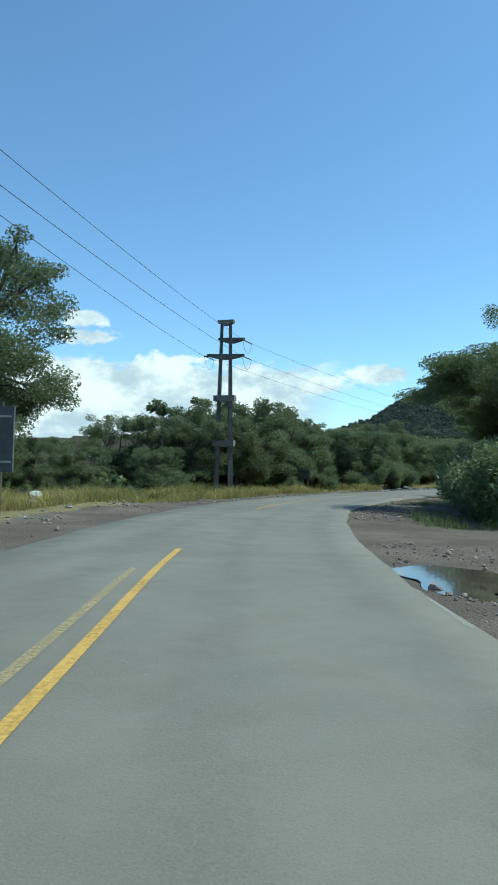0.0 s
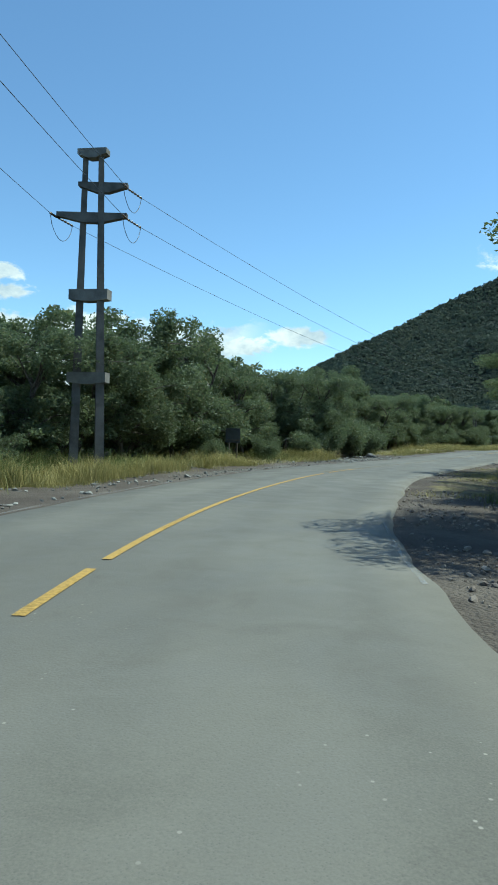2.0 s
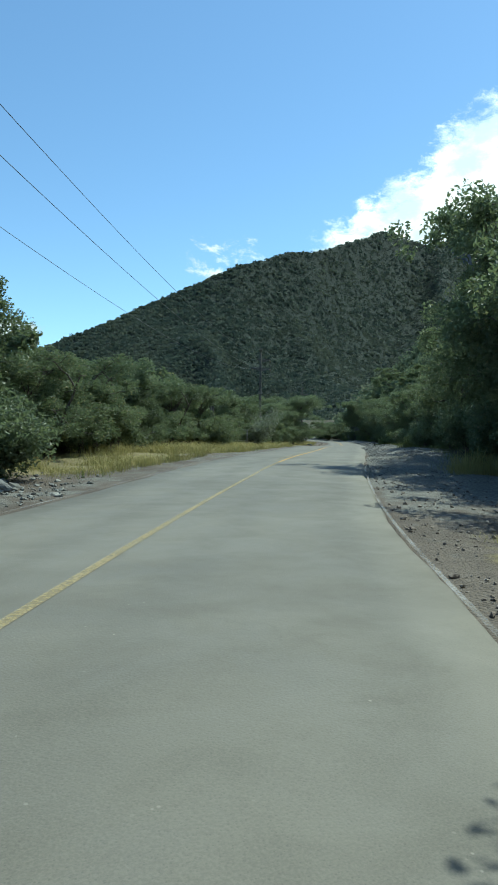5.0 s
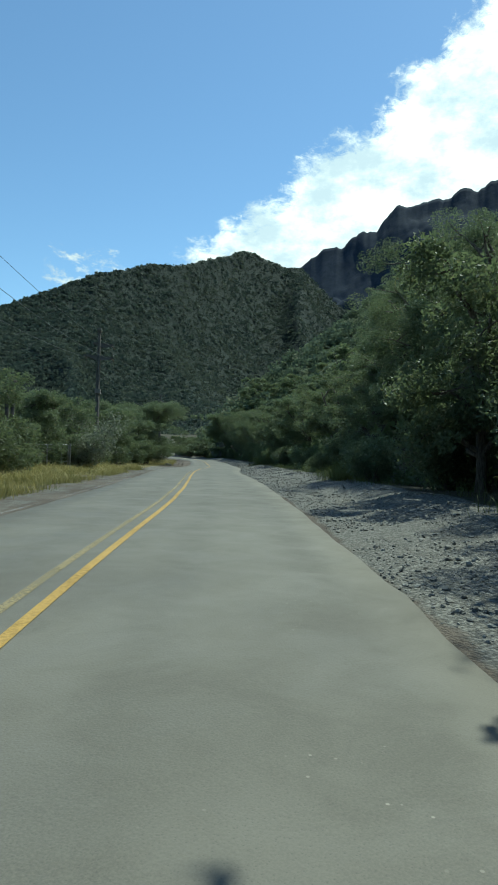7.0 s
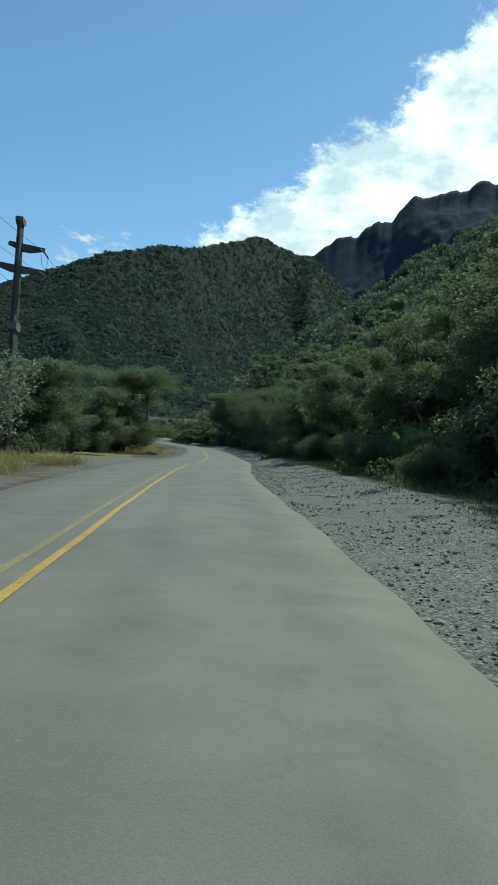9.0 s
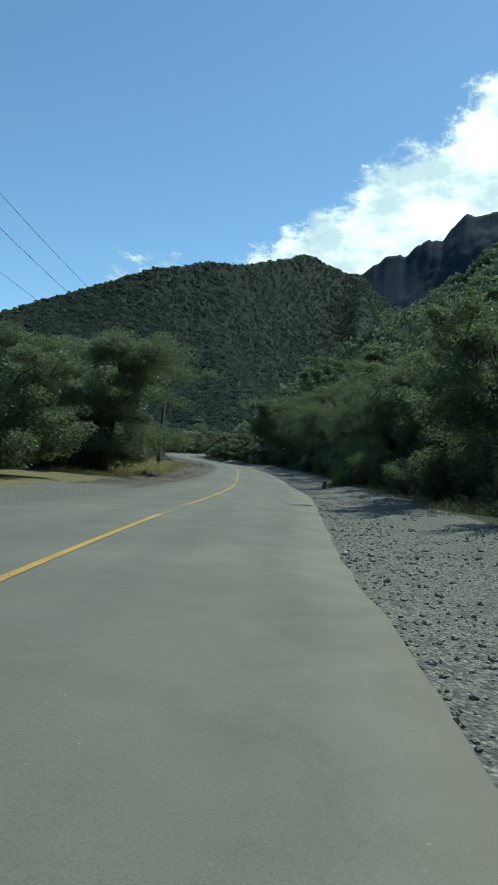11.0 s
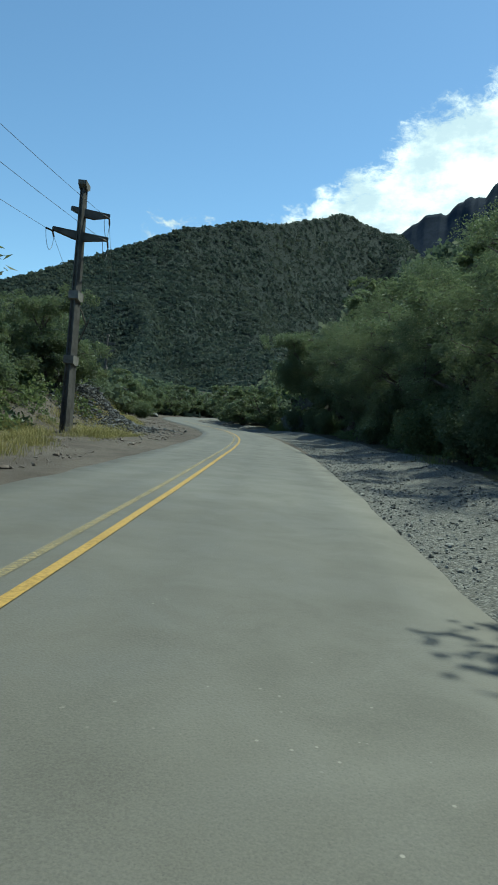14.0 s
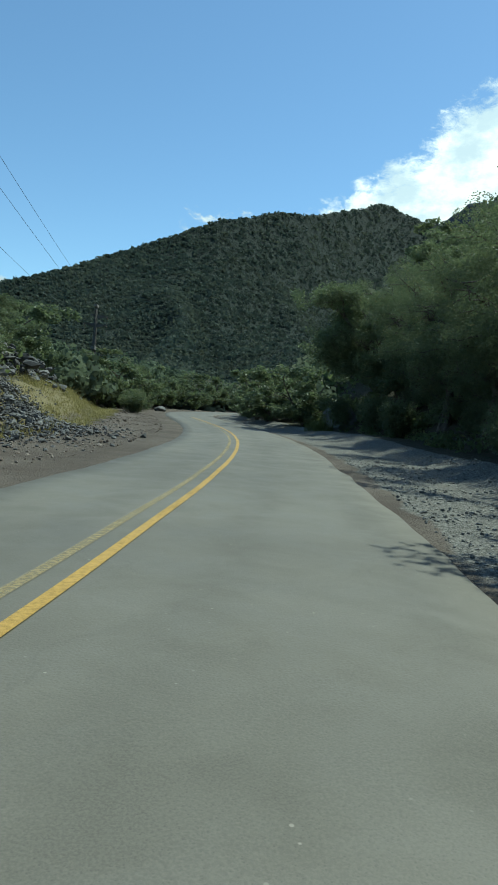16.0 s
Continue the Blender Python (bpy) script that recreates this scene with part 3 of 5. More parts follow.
def strip(name, s0, s1, d, width, mat, label):
    s = np.linspace(s0, s1, max(3, int((s1 - s0) / 0.5) + 1))
    wob = 0.012 * value_noise(s / 3.0, s * 0, 17)
    ends = np.stack([d - width / 2 + wob, d + width / 2 + wob], 1)
    x, y = on_road(np.repeat(s[:, None], 2, 1), ends)
    z = road_z(s)[:, None] + 0.035 - 0.010 * np.abs(ends - 0.1) + 0.0015 * value_noise(x / 2.5, y / 2.5, 4) + 0.006
    ob = put_mesh(name, np.stack([x.ravel(), y.ravel(), z.ravel()], 1), grid_faces(len(s), 2)[:, ::-1], mat, smooth=True)
    return tagged(ob, label, "road marking", kind="structure")


for s0, s1 in ((-12.0, 11.3), (24.2, 25.9), (26.4, 45.2), (46.0, 49.7), (78.0, 137.5), (141.0, 161.2), (162.8, 245.0)):
    strip("centre_marking", s0, s1, 0.0, 0.105, YELLOW, "yellow centre line painted on grey asphalt")
for s0, s1 in ((49.7, 78.0), (137.5, 141.0)):
    strip("centre_marking", s0, s1, 0.0, 0.105, YELLOW_WORN, "faded yellow centre line, half worn away")
for s0, s1 in ((-12.0, 9.0), (46.0, 49.6), (80.0, 128.0), (162.6, 245.0)):
    strip("centre_marking", s0, s1, -0.30, 0.10, YELLOW_WORN, "faded second yellow line, half worn away")
for s0, s1, d0 in ((6.0, 8.0, 3.14), (21.5, 23.0, 3.14), (26.0, 31.0, 3.14), (46.0, 78.0, 3.34)):
    strip("edge_marking", s0, s1, d0, 0.055, WHITE_WORN, "faint worn white edge line on asphalt")
for s0, s1 in ((26.0, 110.0),):
    strip("edge_marking", s0, s1, -2.95, 0.06, WHITE_WORN, "faint worn white edge line on asphalt")

# ================= mountains =================


def mountain(name, label, origin, azimuths, ridge_az, ridge_d, ridge_z, foot, nr, seed, mat, crag, relief=0.60, period=5.0, drift=2.6, jag=0.006, ease=0, rough=0.08):
    """A range seen from the road: a ridge line by azimuth, with wooded spurs and gullies that run down from it."""
    az_r = np.radians(azimuths)
    D, Z, F = (np.interp(azimuths, ridge_az, v) for v in (ridge_d, ridge_z, foot))
    Z = Z * (1 + jag * fbm(azimuths / 1.1, azimuths * 0 + seed, seed + 50, 5))
    u = np.linspace(0, 1.35, nr)
    r = F[:, None] + (D - F)[:, None] * u[None, :]
    x = origin[0] + np.sin(az_r)[:, None] * r
    y = origin[1] + np.cos(az_r)[:, None] * r
    low = np.clip(u, 0, 1)
    inner = (2.6 * low ** 0.5 * (1 - low))[None, :]
    down = (1 - u)[None, :]
    c = azimuths[:, None] / period - drift * down + 0.5 * fbm(azimuths[:, None] / 9 + seed, 2.5 * down, seed + 3, 2)
    spur = value_noise(c, 0.9 * down + seed, seed)
    rib = np.abs(value_noise(c * 1.9 + 0.6 * down, 2.4 * down, seed + 8))
    carve = relief * inner * np.clip(0.5 - 0.55 * np.tanh(1.8 * spur) + 0.30 * rib + rough * fbm(x / 110, y / 110, seed + 5, 3), 0, 1.1)
    near = 195.0
    top = Z[:, None]
    if ease:  # below the skyline the face swells evenly, whatever the notches above it
        wide = np.convolve(np.pad(Z, ease, mode="edge"), np.ones(2 * ease + 1) / (2 * ease + 1), "valid")
        top = wide[:, None] + (Z - wide)[:, None] * low[None, :] ** 7
    rise = top * np.clip(r - near, 1, None) / (D[:, None] - near)
    z = 0.6 + np.where(u <= 1, rise * low ** 0.6 * (1 - carve), Z[:, None] * (1 - (u - 1) * 1.5))
    r = r - crag * np.abs(fbm(x / 90 + 5, y / 90, seed + 21, 4)) * inner
    x, y = origin[0] + np.sin(az_r)[:, None] * r, origin[1] + np.cos(az_r)[:, None] * r
    ob = put_mesh(name, np.stack([x.ravel(), y.ravel(), z.ravel()], 1), grid_faces(len(azimuths), nr)[:, ::-1], mat, smooth=True)
    tagged(ob, label, "mountain", kind="structure")
    return x, y, z, u


FIELD = mountain("mountain", "dark green wooded mountain with a long rising ridge", (12, 48), np.linspace(-42, 78, 560),
                 (-42, -12, 0, 5, 10, 14.5, 19, 23.5, 27, 29.5, 32, 34, 36, 38, 39.5, 41, 42.5, 44, 45.5, 47, 48.5, 50, 55, 78),
                 (700, 732, 838, 882, 918, 949, 1110, 1276, 1349, 1401, 1524, 1638, 1751, 2101, 2364, 2627, 2840, 2954, 3068, 3182, 3296, 3300, 3200, 3000),
                 (10, 12, 30, 52, 80, 127, 188, 266, 321, 362, 412, 462, 496, 610, 699, 804, 876, 883, 876, 905, 850, 760, 600, 500),
                 (330, 320, 290, 270, 250, 235, 222, 215, 216, 220, 228, 235, 265, 285, 295, 300, 300, 300, 300, 300, 300, 300, 300, 300), 200, 40, SLOPE, 0.0)
CRAG_AZ = (42, 45.5, 47.1, 47.8, 48.8, 50.4, 51.9, 53.4, 54.0, 55.2, 57.1, 58.6, 62, 72, 85)
CRAG_EL = (14.8, 15.8, 16.2, 16.64, 17.4, 17.9, 18.74, 19.0, 19.95, 20.8, 21.0, 21.2, 21.8, 23.0, 23.0)
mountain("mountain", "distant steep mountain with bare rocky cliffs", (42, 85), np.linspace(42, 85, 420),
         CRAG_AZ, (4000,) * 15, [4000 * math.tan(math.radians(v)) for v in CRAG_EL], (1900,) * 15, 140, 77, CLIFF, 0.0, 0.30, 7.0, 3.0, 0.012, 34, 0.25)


def foliage(name, cx, cy, cz, rad, per, size, rng, mat, label, category="forest", flat=0.8):
    """Woods as loose leafy crowns: many small sprays of leaf round each centre, in one mesh."""
    n = len(cx)
    g = rng.normal(size=(n, per, 3))
    g[..., 2] = np.abs(g[..., 2]) * 1.15 - 0.25
    g /= np.linalg.norm(g, axis=2)[:, :, None]
    lump = rng.uniform(0.66, 1.12, (n, per, 1))
    p = (np.stack([cx, cy, cz], 1)[:, None, :] + g * lump * rad[:, None, None] * np.array([1, 1, flat])).reshape(-1, 3)
    face = g.reshape(-1, 3) + 0.75 * rng.normal(size=(n * per, 3))
    a = np.cross(face, rng.normal(size=(n * per, 3)))
    a /= np.linalg.norm(a, axis=1)[:, None] + 1e-9
    b = np.cross(face, a)
    b /= np.linalg.norm(b, axis=1)[:, None] + 1e-9
    w_ = (np.repeat(rad, per) * size)[:, None]
    k = rng.uniform(0.55, 1.3, (n * per, 4, 1))
    v = np.stack([p - a * w_ * k[:, 0], p + b * w_ * k[:, 1], p + a * w_ * k[:, 2], p - b * w_ * k[:, 3]], 1).reshape(-1, 3)
    i = np.arange(n * per)[:, None] * 4
    ob = put_mesh(name, v, np.concatenate([i + np.array([[0, 1, 2]]), i + np.array([[0, 2, 3]])]), mat)
    store(ob, "tone", np.repeat(rng.random(n), per * 4))
    return tagged(ob, label, category, kind="stuff")


def crowns(name, field, az_lo, az_hi, count, seed, size, label, lo=0.0, hi=1.02):
    """Trees spread over a mountain's slope."""
    rng = np.random.default_rng(seed)
    x, y, z, u = field
    nu, nv = x.shape
    far = np.hypot(x[nu // 2] - 70, y[nu // 2] - 115)
    wts = (u >= lo) * (u <= hi) * far / (size[0] + size[1] * far / 1000) ** 1.7
    j = rng.choice(nv - 1, count, p=wts[:-1] / wts[:-1].sum())
    i = rng.integers(int(az_lo * (nu - 1)), int(az_hi * (nu - 1)), count)
    a, b = rng.random(count), rng.random(count)

    def at(g):
        return (g[i, j] * (1 - a) + g[i + 1, j] * a) * (1 - b) + (g[i, j + 1] * (1 - a) + g[i + 1, j + 1] * a) * b
    cx, cy, cz = at(x), at(y), at(z)
    rad = (size[0] + size[1] * np.hypot(cx - 70, cy - 115) / 1000) * rng.choice((0.7, 0.95, 1.25, 1.55), count, p=(0.3, 0.38, 0.22, 0.10)) * rng.uniform(0.8, 1.2, count)
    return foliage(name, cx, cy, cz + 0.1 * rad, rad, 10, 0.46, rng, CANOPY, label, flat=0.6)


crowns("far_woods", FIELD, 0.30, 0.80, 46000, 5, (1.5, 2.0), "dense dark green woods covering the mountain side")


def clump_stuff(name, cx, cy, cz, rad, rng, mat, label, category, cards=46):
    """Low growth as many loose clumps of leaf blades, in one mesh."""
    n = len(cx)
    g = rng.normal(size=(n, cards, 3))
    g /= np.linalg.norm(g, axis=2)[:, :, None]
    g[..., 2] = np.abs(g[..., 2])
    g *= rng.uniform(0.55, 1.1, (n, cards, 1)) * rad[:, None, None]
    p = (g + np.stack([cx, cy, cz], 1)[:, None, :]).reshape(-1, 3)
    v, f = leaf_cards(p, np.repeat(rad, cards)[:, None] * 0.22, rng, 0.2, 1.7)
    return tagged(put_mesh(name, v, f, mat), label, category, kind="stuff")

# ================= trees =================


def leaf_cards(centres, size, rng, flatten=0.0, long=1.9):
    """One small folded blade per centre: four corners, two triangles."""
    n = len(centres)
    d = rng.normal(size=(n, 3))
    d[:, 2] = d[:, 2] * (1 - flatten) - 0.25
    d /= np.linalg.norm(d, axis=1)[:, None]
    r = rng.normal(size=(n, 3))
    b = np.cross(d, r)
    b /= np.linalg.norm(b, axis=1)[:, None] + 1e-9
    nrm = np.cross(d, b)
    ln = size * long * rng.uniform(0.6, 1.3, (n, 1)) / 2
    wd = size * rng.uniform(0.6, 1.3, (n, 1)) / 2
    v = np.stack([centres - d * ln, centres + b * wd + nrm * wd * 0.5, centres + d * ln, centres - b * wd + nrm * wd * 0.5], 1)
    i = np.arange(n)[:, None] * 4
    return v.reshape(-1, 3), np.concatenate([i + np.array([[0, 1, 2]]), i + np.array([[0, 2, 3]])])


def grow_tree(name, seed, height, radius, leaves, leaf, mat, style="round", stems=1, low=0.3, limbs=9):
    """A tree as an Empty with trunk, limbs and crown; it stands at the origin."""
    rng = np.random.default_rng(seed)
    root = new(name)
    tips, wood = [], []
    for sidx in range(stems):
        lean = rng.normal(0, 0.10 + 0.16 * (stems > 1), 2)
        top = height * rng.uniform(0.62, 0.78)
        n = 9
        k = np.linspace(0, 1, n)
        tx = lean[0] * k * top + 0.10 * np.cumsum(rng.normal(0, 0.35, n)) * (k > 0) + (0.25 * rng.normal() if stems > 1 else 0)
        ty = lean[1] * k * top + 0.10 * np.cumsum(rng.normal(0, 0.35, n)) * (k > 0) + (0.25 * rng.normal() if stems > 1 else 0)
        trunk = np.stack([tx, ty, -0.25 + k * (top + 0.25)], 1)
        r0 = 0.026 * height / math.sqrt(stems)
        wood.append(tube_arrays(trunk, r0 * (1.25 - k) ** 0.8 * np.where(k < 0.05, 1.35, 1.0), 7))
        for _ in range(int(limbs / stems) + 3):
            q = rng.uniform(low, 1.0)
            base = np.array([np.interp(q, k, trunk[:, j]) for j in range(3)])
            ang = rng.uniform(0, 2 * np.pi)
            span = radius * rng.uniform(0.55, 1.0) * (0.75 + 0.35 * math.sin(math.pi * q))
            if style == "flat":
                lift = (1 - q) * 0.75 * height + rng.uniform(-0.05, 0.06) * height
                lift = max(0.1, lift * 0.8)
            else:
                lift = rng.uniform(0.05, 0.5) * span + (0.25 * height * (q > 0.75))
            end = base + np.array([math.cos(ang) * span, math.sin(ang) * span, lift])
            end[2] = min(end[2], height * 0.97)
            kk = np.linspace(0, 1, 6)
            limb = base + (end - base) * kk[:, None]
            limb[:, 2] += 0.12 * span * np.sin(np.pi * kk) * (1 if style == "round" else 1.6)
            limb += rng.normal(0, 0.05 * span, limb.shape) * (kk * (1 - kk) * 4)[:, None]
            wood.append(tube_arrays(limb, r0 * 0.5 * (1.08 - kk), 5))
            tips.append((limb[-1], span))
            for _2 in range(3):
                q2 = rng.uniform(0.35, 0.95)
                b2 = np.array([np.interp(q2, kk, limb[:, j]) for j in range(3)])
                e2 = b2 + rng.normal(0, 0.34, 3) * span * np.array([1, 1, 0.5 if style == "round" else 0.22])
                twig = b2 + (e2 - b2) * np.linspace(0, 1, 4)[:, None]
                twig[1:3] += rng.normal(0, 0.03 * span, (2, 3))
                wood.append(tube_arrays(twig, r0 * 0.2 * np.array([1, 0.8, 0.6, 0.3]), 4))
                tips.append((e2, span * 0.8))
    v, f = join_arrays(wood)
    put_mesh("trunk", v, f, BARK, root, smooth=True)
    # clumps of foliage round the ends of limbs and twigs
    centres = np.array([t[0] for t in tips])
    more = centres[rng.integers(0, len(centres), len(centres) // 2)] + rng.normal(0, (0.16 if style == "round" else 0.13) * radius, (len(centres) // 2, 3)) * np.array([1, 1, 0.6 if style == "round" else 0.2])
    centres = np.concatenate([centres, more])
    centres[:, 2] = np.minimum(centres[:, 2], height * 0.97)
    nb = len(centres)
    cr_ = radius * rng.uniform(0.10, 0.235, nb) * (1.0 if style == "round" else 1.1)
    pick = rng.choice(nb, leaves, p=cr_ ** 2 / (cr_ ** 2).sum())
    g = rng.normal(size=(leaves, 3))
    g /= np.linalg.norm(g, axis=1)[:, None]
    g *= (rng.random((leaves, 1)) ** 0.42) * 1.15
    g *= cr_[pick][:, None] * np.array([1, 1, 0.72 if style == "round" else 0.30])
    pts = centres[pick] + g
    pts[:, 2] = np.maximum(pts[:, 2], 0.12 * height * (style == "round") * low + 0.1)
    v, f = leaf_cards(pts, leaf, rng, 0.3 if style == "round" else 0.75)
    put_mesh("crown", v, f, mat, root)
    root.matrix_world = pose(0, 0, -60)
    return root


def grow_bush(name, seed, height, radius, leaves, leaf, mat):
    rng = np.random.default_rng(seed)
    root = new(name)
    wood, cen = [], []
    for _ in range(11):
        ang, out = rng.uniform(0, 6.28), radius * rng.uniform(0.15, 0.9)
        end = np.array([math.cos(ang) * out, math.sin(ang) * out, height * rng.uniform(0.45, 0.95)])
        k = np.linspace(0, 1, 5)[:, None]
        stem = end * k + rng.normal(0, 0.06 * radius, (5, 3)) * (k * (1 - k) * 4)
        stem[0] = (end[0] * 0.12, end[1] * 0.12, -0.15)
        wood.append(tube_arrays(stem, 0.02 * height * (1.1 - k[:, 0]), 4))
        cen += [stem[2], stem[3], end]
    v, f = join_arrays(wood)
    put_mesh("stems", v, f, BARK, root, smooth=True)
    cen = np.array(cen)
    pick = rng.integers(0, len(cen), leaves)
    g = rng.normal(size=(leaves, 3))
    g /= np.linalg.norm(g, axis=1)[:, None]
    g *= rng.random((leaves, 1)) ** 0.42 * radius * np.array([0.42, 0.42, 0.32])
    pts = cen[pick] + g
    pts[:, 2] = np.clip(pts[:, 2], 0.05, None)
    v, f = leaf_cards(pts, leaf, rng, 0.2)
    put_mesh("foliage", v, f, mat, root)
    root.matrix_world = pose(0, 0, -60)
    return root


NEAR_TREES = [grow_tree("tree", 11, 6.4, 3.0, 23000, 0.094, LEAF_DARK, low=0.22, limbs=17), grow_tree("tree", 12, 6.4, 2.7, 23000, 0.090, LEAF_DARK, stems=2, low=0.2, limbs=20),
              grow_tree("tree", 13, 6.4, 3.2, 23000, 0.094, LEAF_GREY, stems=2, low=0.24, limbs=20)]
MID_TREES = [grow_tree("tree", 21, 6.5, 2.9, 5200, 0.20, LEAF_DARK, low=0.14), grow_tree("tree", 22, 6.5, 3.1, 5200, 0.20, LEAF_GREY, stems=2, low=0.14),
             grow_tree("tree", 23, 6.5, 2.7, 5000, 0.20, LEAF_DARK, stems=3, low=0.14)]
TALL_TREES = [grow_tree("tree", 71, 9.5, 3.3, 68000, 0.052, LEAF_DARK, stems=2, low=0.12, limbs=30), grow_tree("tree", 72, 9.5, 3.1, 66000, 0.052, LEAF_GREY, low=0.10, limbs=26)]
FEATHER = [grow_tree("acacia_tree", 31, 7.0, 4.4, 74000, 0.054, LEAF_LIGHT, "flat", 2, 0.35), grow_tree("acacia_tree", 32, 7.0, 4.0, 70000, 0.054, LEAF_LIGHT, "flat", 1, 0.35)]
BUSHES = [grow_bush("bush", 41, 2.0, 1.5, 9000, 0.064, LEAF_DARK), grow_bush("bush", 42, 2.0, 1.6, 9000, 0.064, LEAF_GREY), grow_bush("bush", 43, 1.8, 1.5, 9000, 0.064, LEAF_LIGHT)]
rng = np.random.default_rng(99)


def spot(s, d):
    x, y = (float(v) for v in on_road(s, d))
    return x, y, float(ground_height(np.array([x]), np.array([y]))[0])


def plant(proto, s, d, height, base_height, label, category, group, wide=1.0, turn=None, at=None):
    x, y, z = at if at else spot(s, d)
    k = height / base_height
    m = pose(x, y, z - 0.05, 0, 0, rng.uniform(0, 360) if turn is None else turn)
    ob = copy_thing(proto, m)
    ob.scale = (k * wide, k * wide, k)
    return tagged(ob, label, category, group)


ROW = "trees in the roadside wood"
# the wood on the left: front row, then a row behind
for s in np.arange(14, 66, 2.9):
    back = max(0.0, 38 - s) * 0.42
    h = (2.9 if s < 38 else 5.2 if s < 46 else 6.5 if s < 54 else 5.2) * rng.uniform(0.9, 1.1)
    p = NEAR_TREES[rng.integers(0, 3)]
    plant(p, s + rng.uniform(-0.8, 0.8), -10.2 - back + rng.uniform(-1.0, 0.8), h, 6.4, "dense dark green broadleaf tree beside the dry grass verge", "tree", ROW, 1.05)
for s in np.arange(6, 98, 3.4):
    back = max(0.0, 38 - s) * 0.42
    h = (3.4 if s < 38 else 5.5 if s < 46 else 6.7 if s < 60 else 6.3 if s < 84 else 5.8) * rng.uniform(0.88, 1.1)
    plant((NEAR_TREES if s < 44 else MID_TREES)[rng.integers(0, 3)], s + rng.uniform(-1, 1), -15.0 - back + rng.uniform(-1.5, 1.2), h, 6.5, "dark green broadleaf tree in the roadside wood", "tree", ROW, 1.1)
# taller ones that stand out
for s, d, h in ((43.0, -11.5, 6.0), (48.0, -11.0, 7.1), (75.3, -13.7, 7.0), (70.5, -12.5, 6.3)):
    plant(NEAR_TREES[0 if d < -11.2 else 1], s, d, h, 6.4, "tall dark broadleaf tree above the roadside wood", "tree", ROW, 0.95)
# low trees behind the yellow grass
for s in np.arange(80, 132, 3.3):
    plant(NEAR_TREES[rng.integers(0, 3)], s, -11.0 - 1.8 * (109 < s < 124) + rng.uniform(-1.0, 0.8), rng.uniform(4.4, 5.6), 6.4, "low grey-green tree behind the yellow grass", "tree", ROW, 1.1)
for s, d, h in ((63.5, -7.6, 2.2), (66.5, -6.6, 2.5), (69.0, -7.0, 2.6), (71.5, -8.6, 2.2), (104, -8.4, 2.4), (109, -8.8, 2.6), (111, -10.2, 2.6), (124, -10.0, 3.4), (56, -7.8, 1.4), (51, -8.0, 1.3), (36.5, -8.6, 1.5), (60.5, -7.4, 1.6)):
    plant(BUSHES[rng.integers(0, 2)], s, d, h, 2.0, "grey-green roadside bush with dusty leaves", "bush", "bushes beside the road")
plant(grow_bush("bush", 44, 2.0, 1.5, 9000, 0.055, LEAF_PALE), 124.5, -8.0, 3.8, 2.0, "pale silvery bush with small glinting leaves", "bush", "bushes beside the road")
for s in np.arange(98, 232, 4.4):
    plant(MID_TREES[rng.integers(0, 3)], s, -16.5 + rng.uniform(-2, 2), rng.uniform(5.2, 7.0) - 3.0 * (186 < s < 240), 6.5, "dark green tree in the roadside wood", "tree", ROW, 1.1)
for s in (134, 138, 143, 147.5):
    plant(NEAR_TREES[rng.integers(0, 3)], s, -10.5 + rng.uniform(-1, 1), rng.uniform(4.8, 6.0), 6.4, "dense green tree beside the road", "tree", ROW, 1.1)
plant(grow_tree("tree", 51, 10.6, 4.6, 125000, 0.085, LEAF_GREY, stems=3, low=0.2, limbs=40), 0, 0, 8.2, 10.6, "large spreading grey-green tree leaning over the verge", "tree", ROW, 1.28, turn=40, at=(76.2, 141.3, spot(164, -7.6)[2]))
for s, d, h in ((163.5, -9.4, 1.5), (167, -9.8, 1.7), (171, -10.2, 2.2), (175, -10.6, 2.4), (180, -11.5, 2.6), (186, -12.5, 3.0), (191, -13, 3.0)):
    plant(BUSHES[rng.integers(0, 3)], s, d, h, 2.0, "overgrown green shrub on the earth bank", "bush", "bushes beside the road")
for s in np.arange(176, 250, 3.6):
    plant((NEAR_TREES if 192 < s < 236 else MID_TREES)[rng.integers(0, 3)], s, -15.5 + rng.uniform(-1.5, 1.0), rng.uniform(5.5, 7.5) - 3.2 * (188 < s < 243), 6.5, "dark green tree on the bank above the pull-off", "tree", ROW, 1.1)
for s, d, h, t_ in ((200.0, -11.5, 6.2, 30), (208.0, -12.6, 5.6, 150)):
    plant(NEAR_TREES[1 if s < 205 else 2], s, d, h, 6.4, "dense green tree above the bare earth bank", "tree", ROW, 0.95, t_)
plant(BUSHES[0], 246, -5.6, 2.2, 2.0, "round dark bush at the road bend", "bush", "bushes beside the road", 1.2)
# big tree whose crown reaches in over the sign
plant(grow_tree("tree", 61, 12.0, 4.6, 70000, 0.085, LEAF_DARK, stems=2, low=0.4, limbs=16), 0, 0, 12.0, 12.0, "tall dark-leaved tree with open twisted limbs", "tree", "", at=(-12.6, 28.5, -0.1), turn=200)

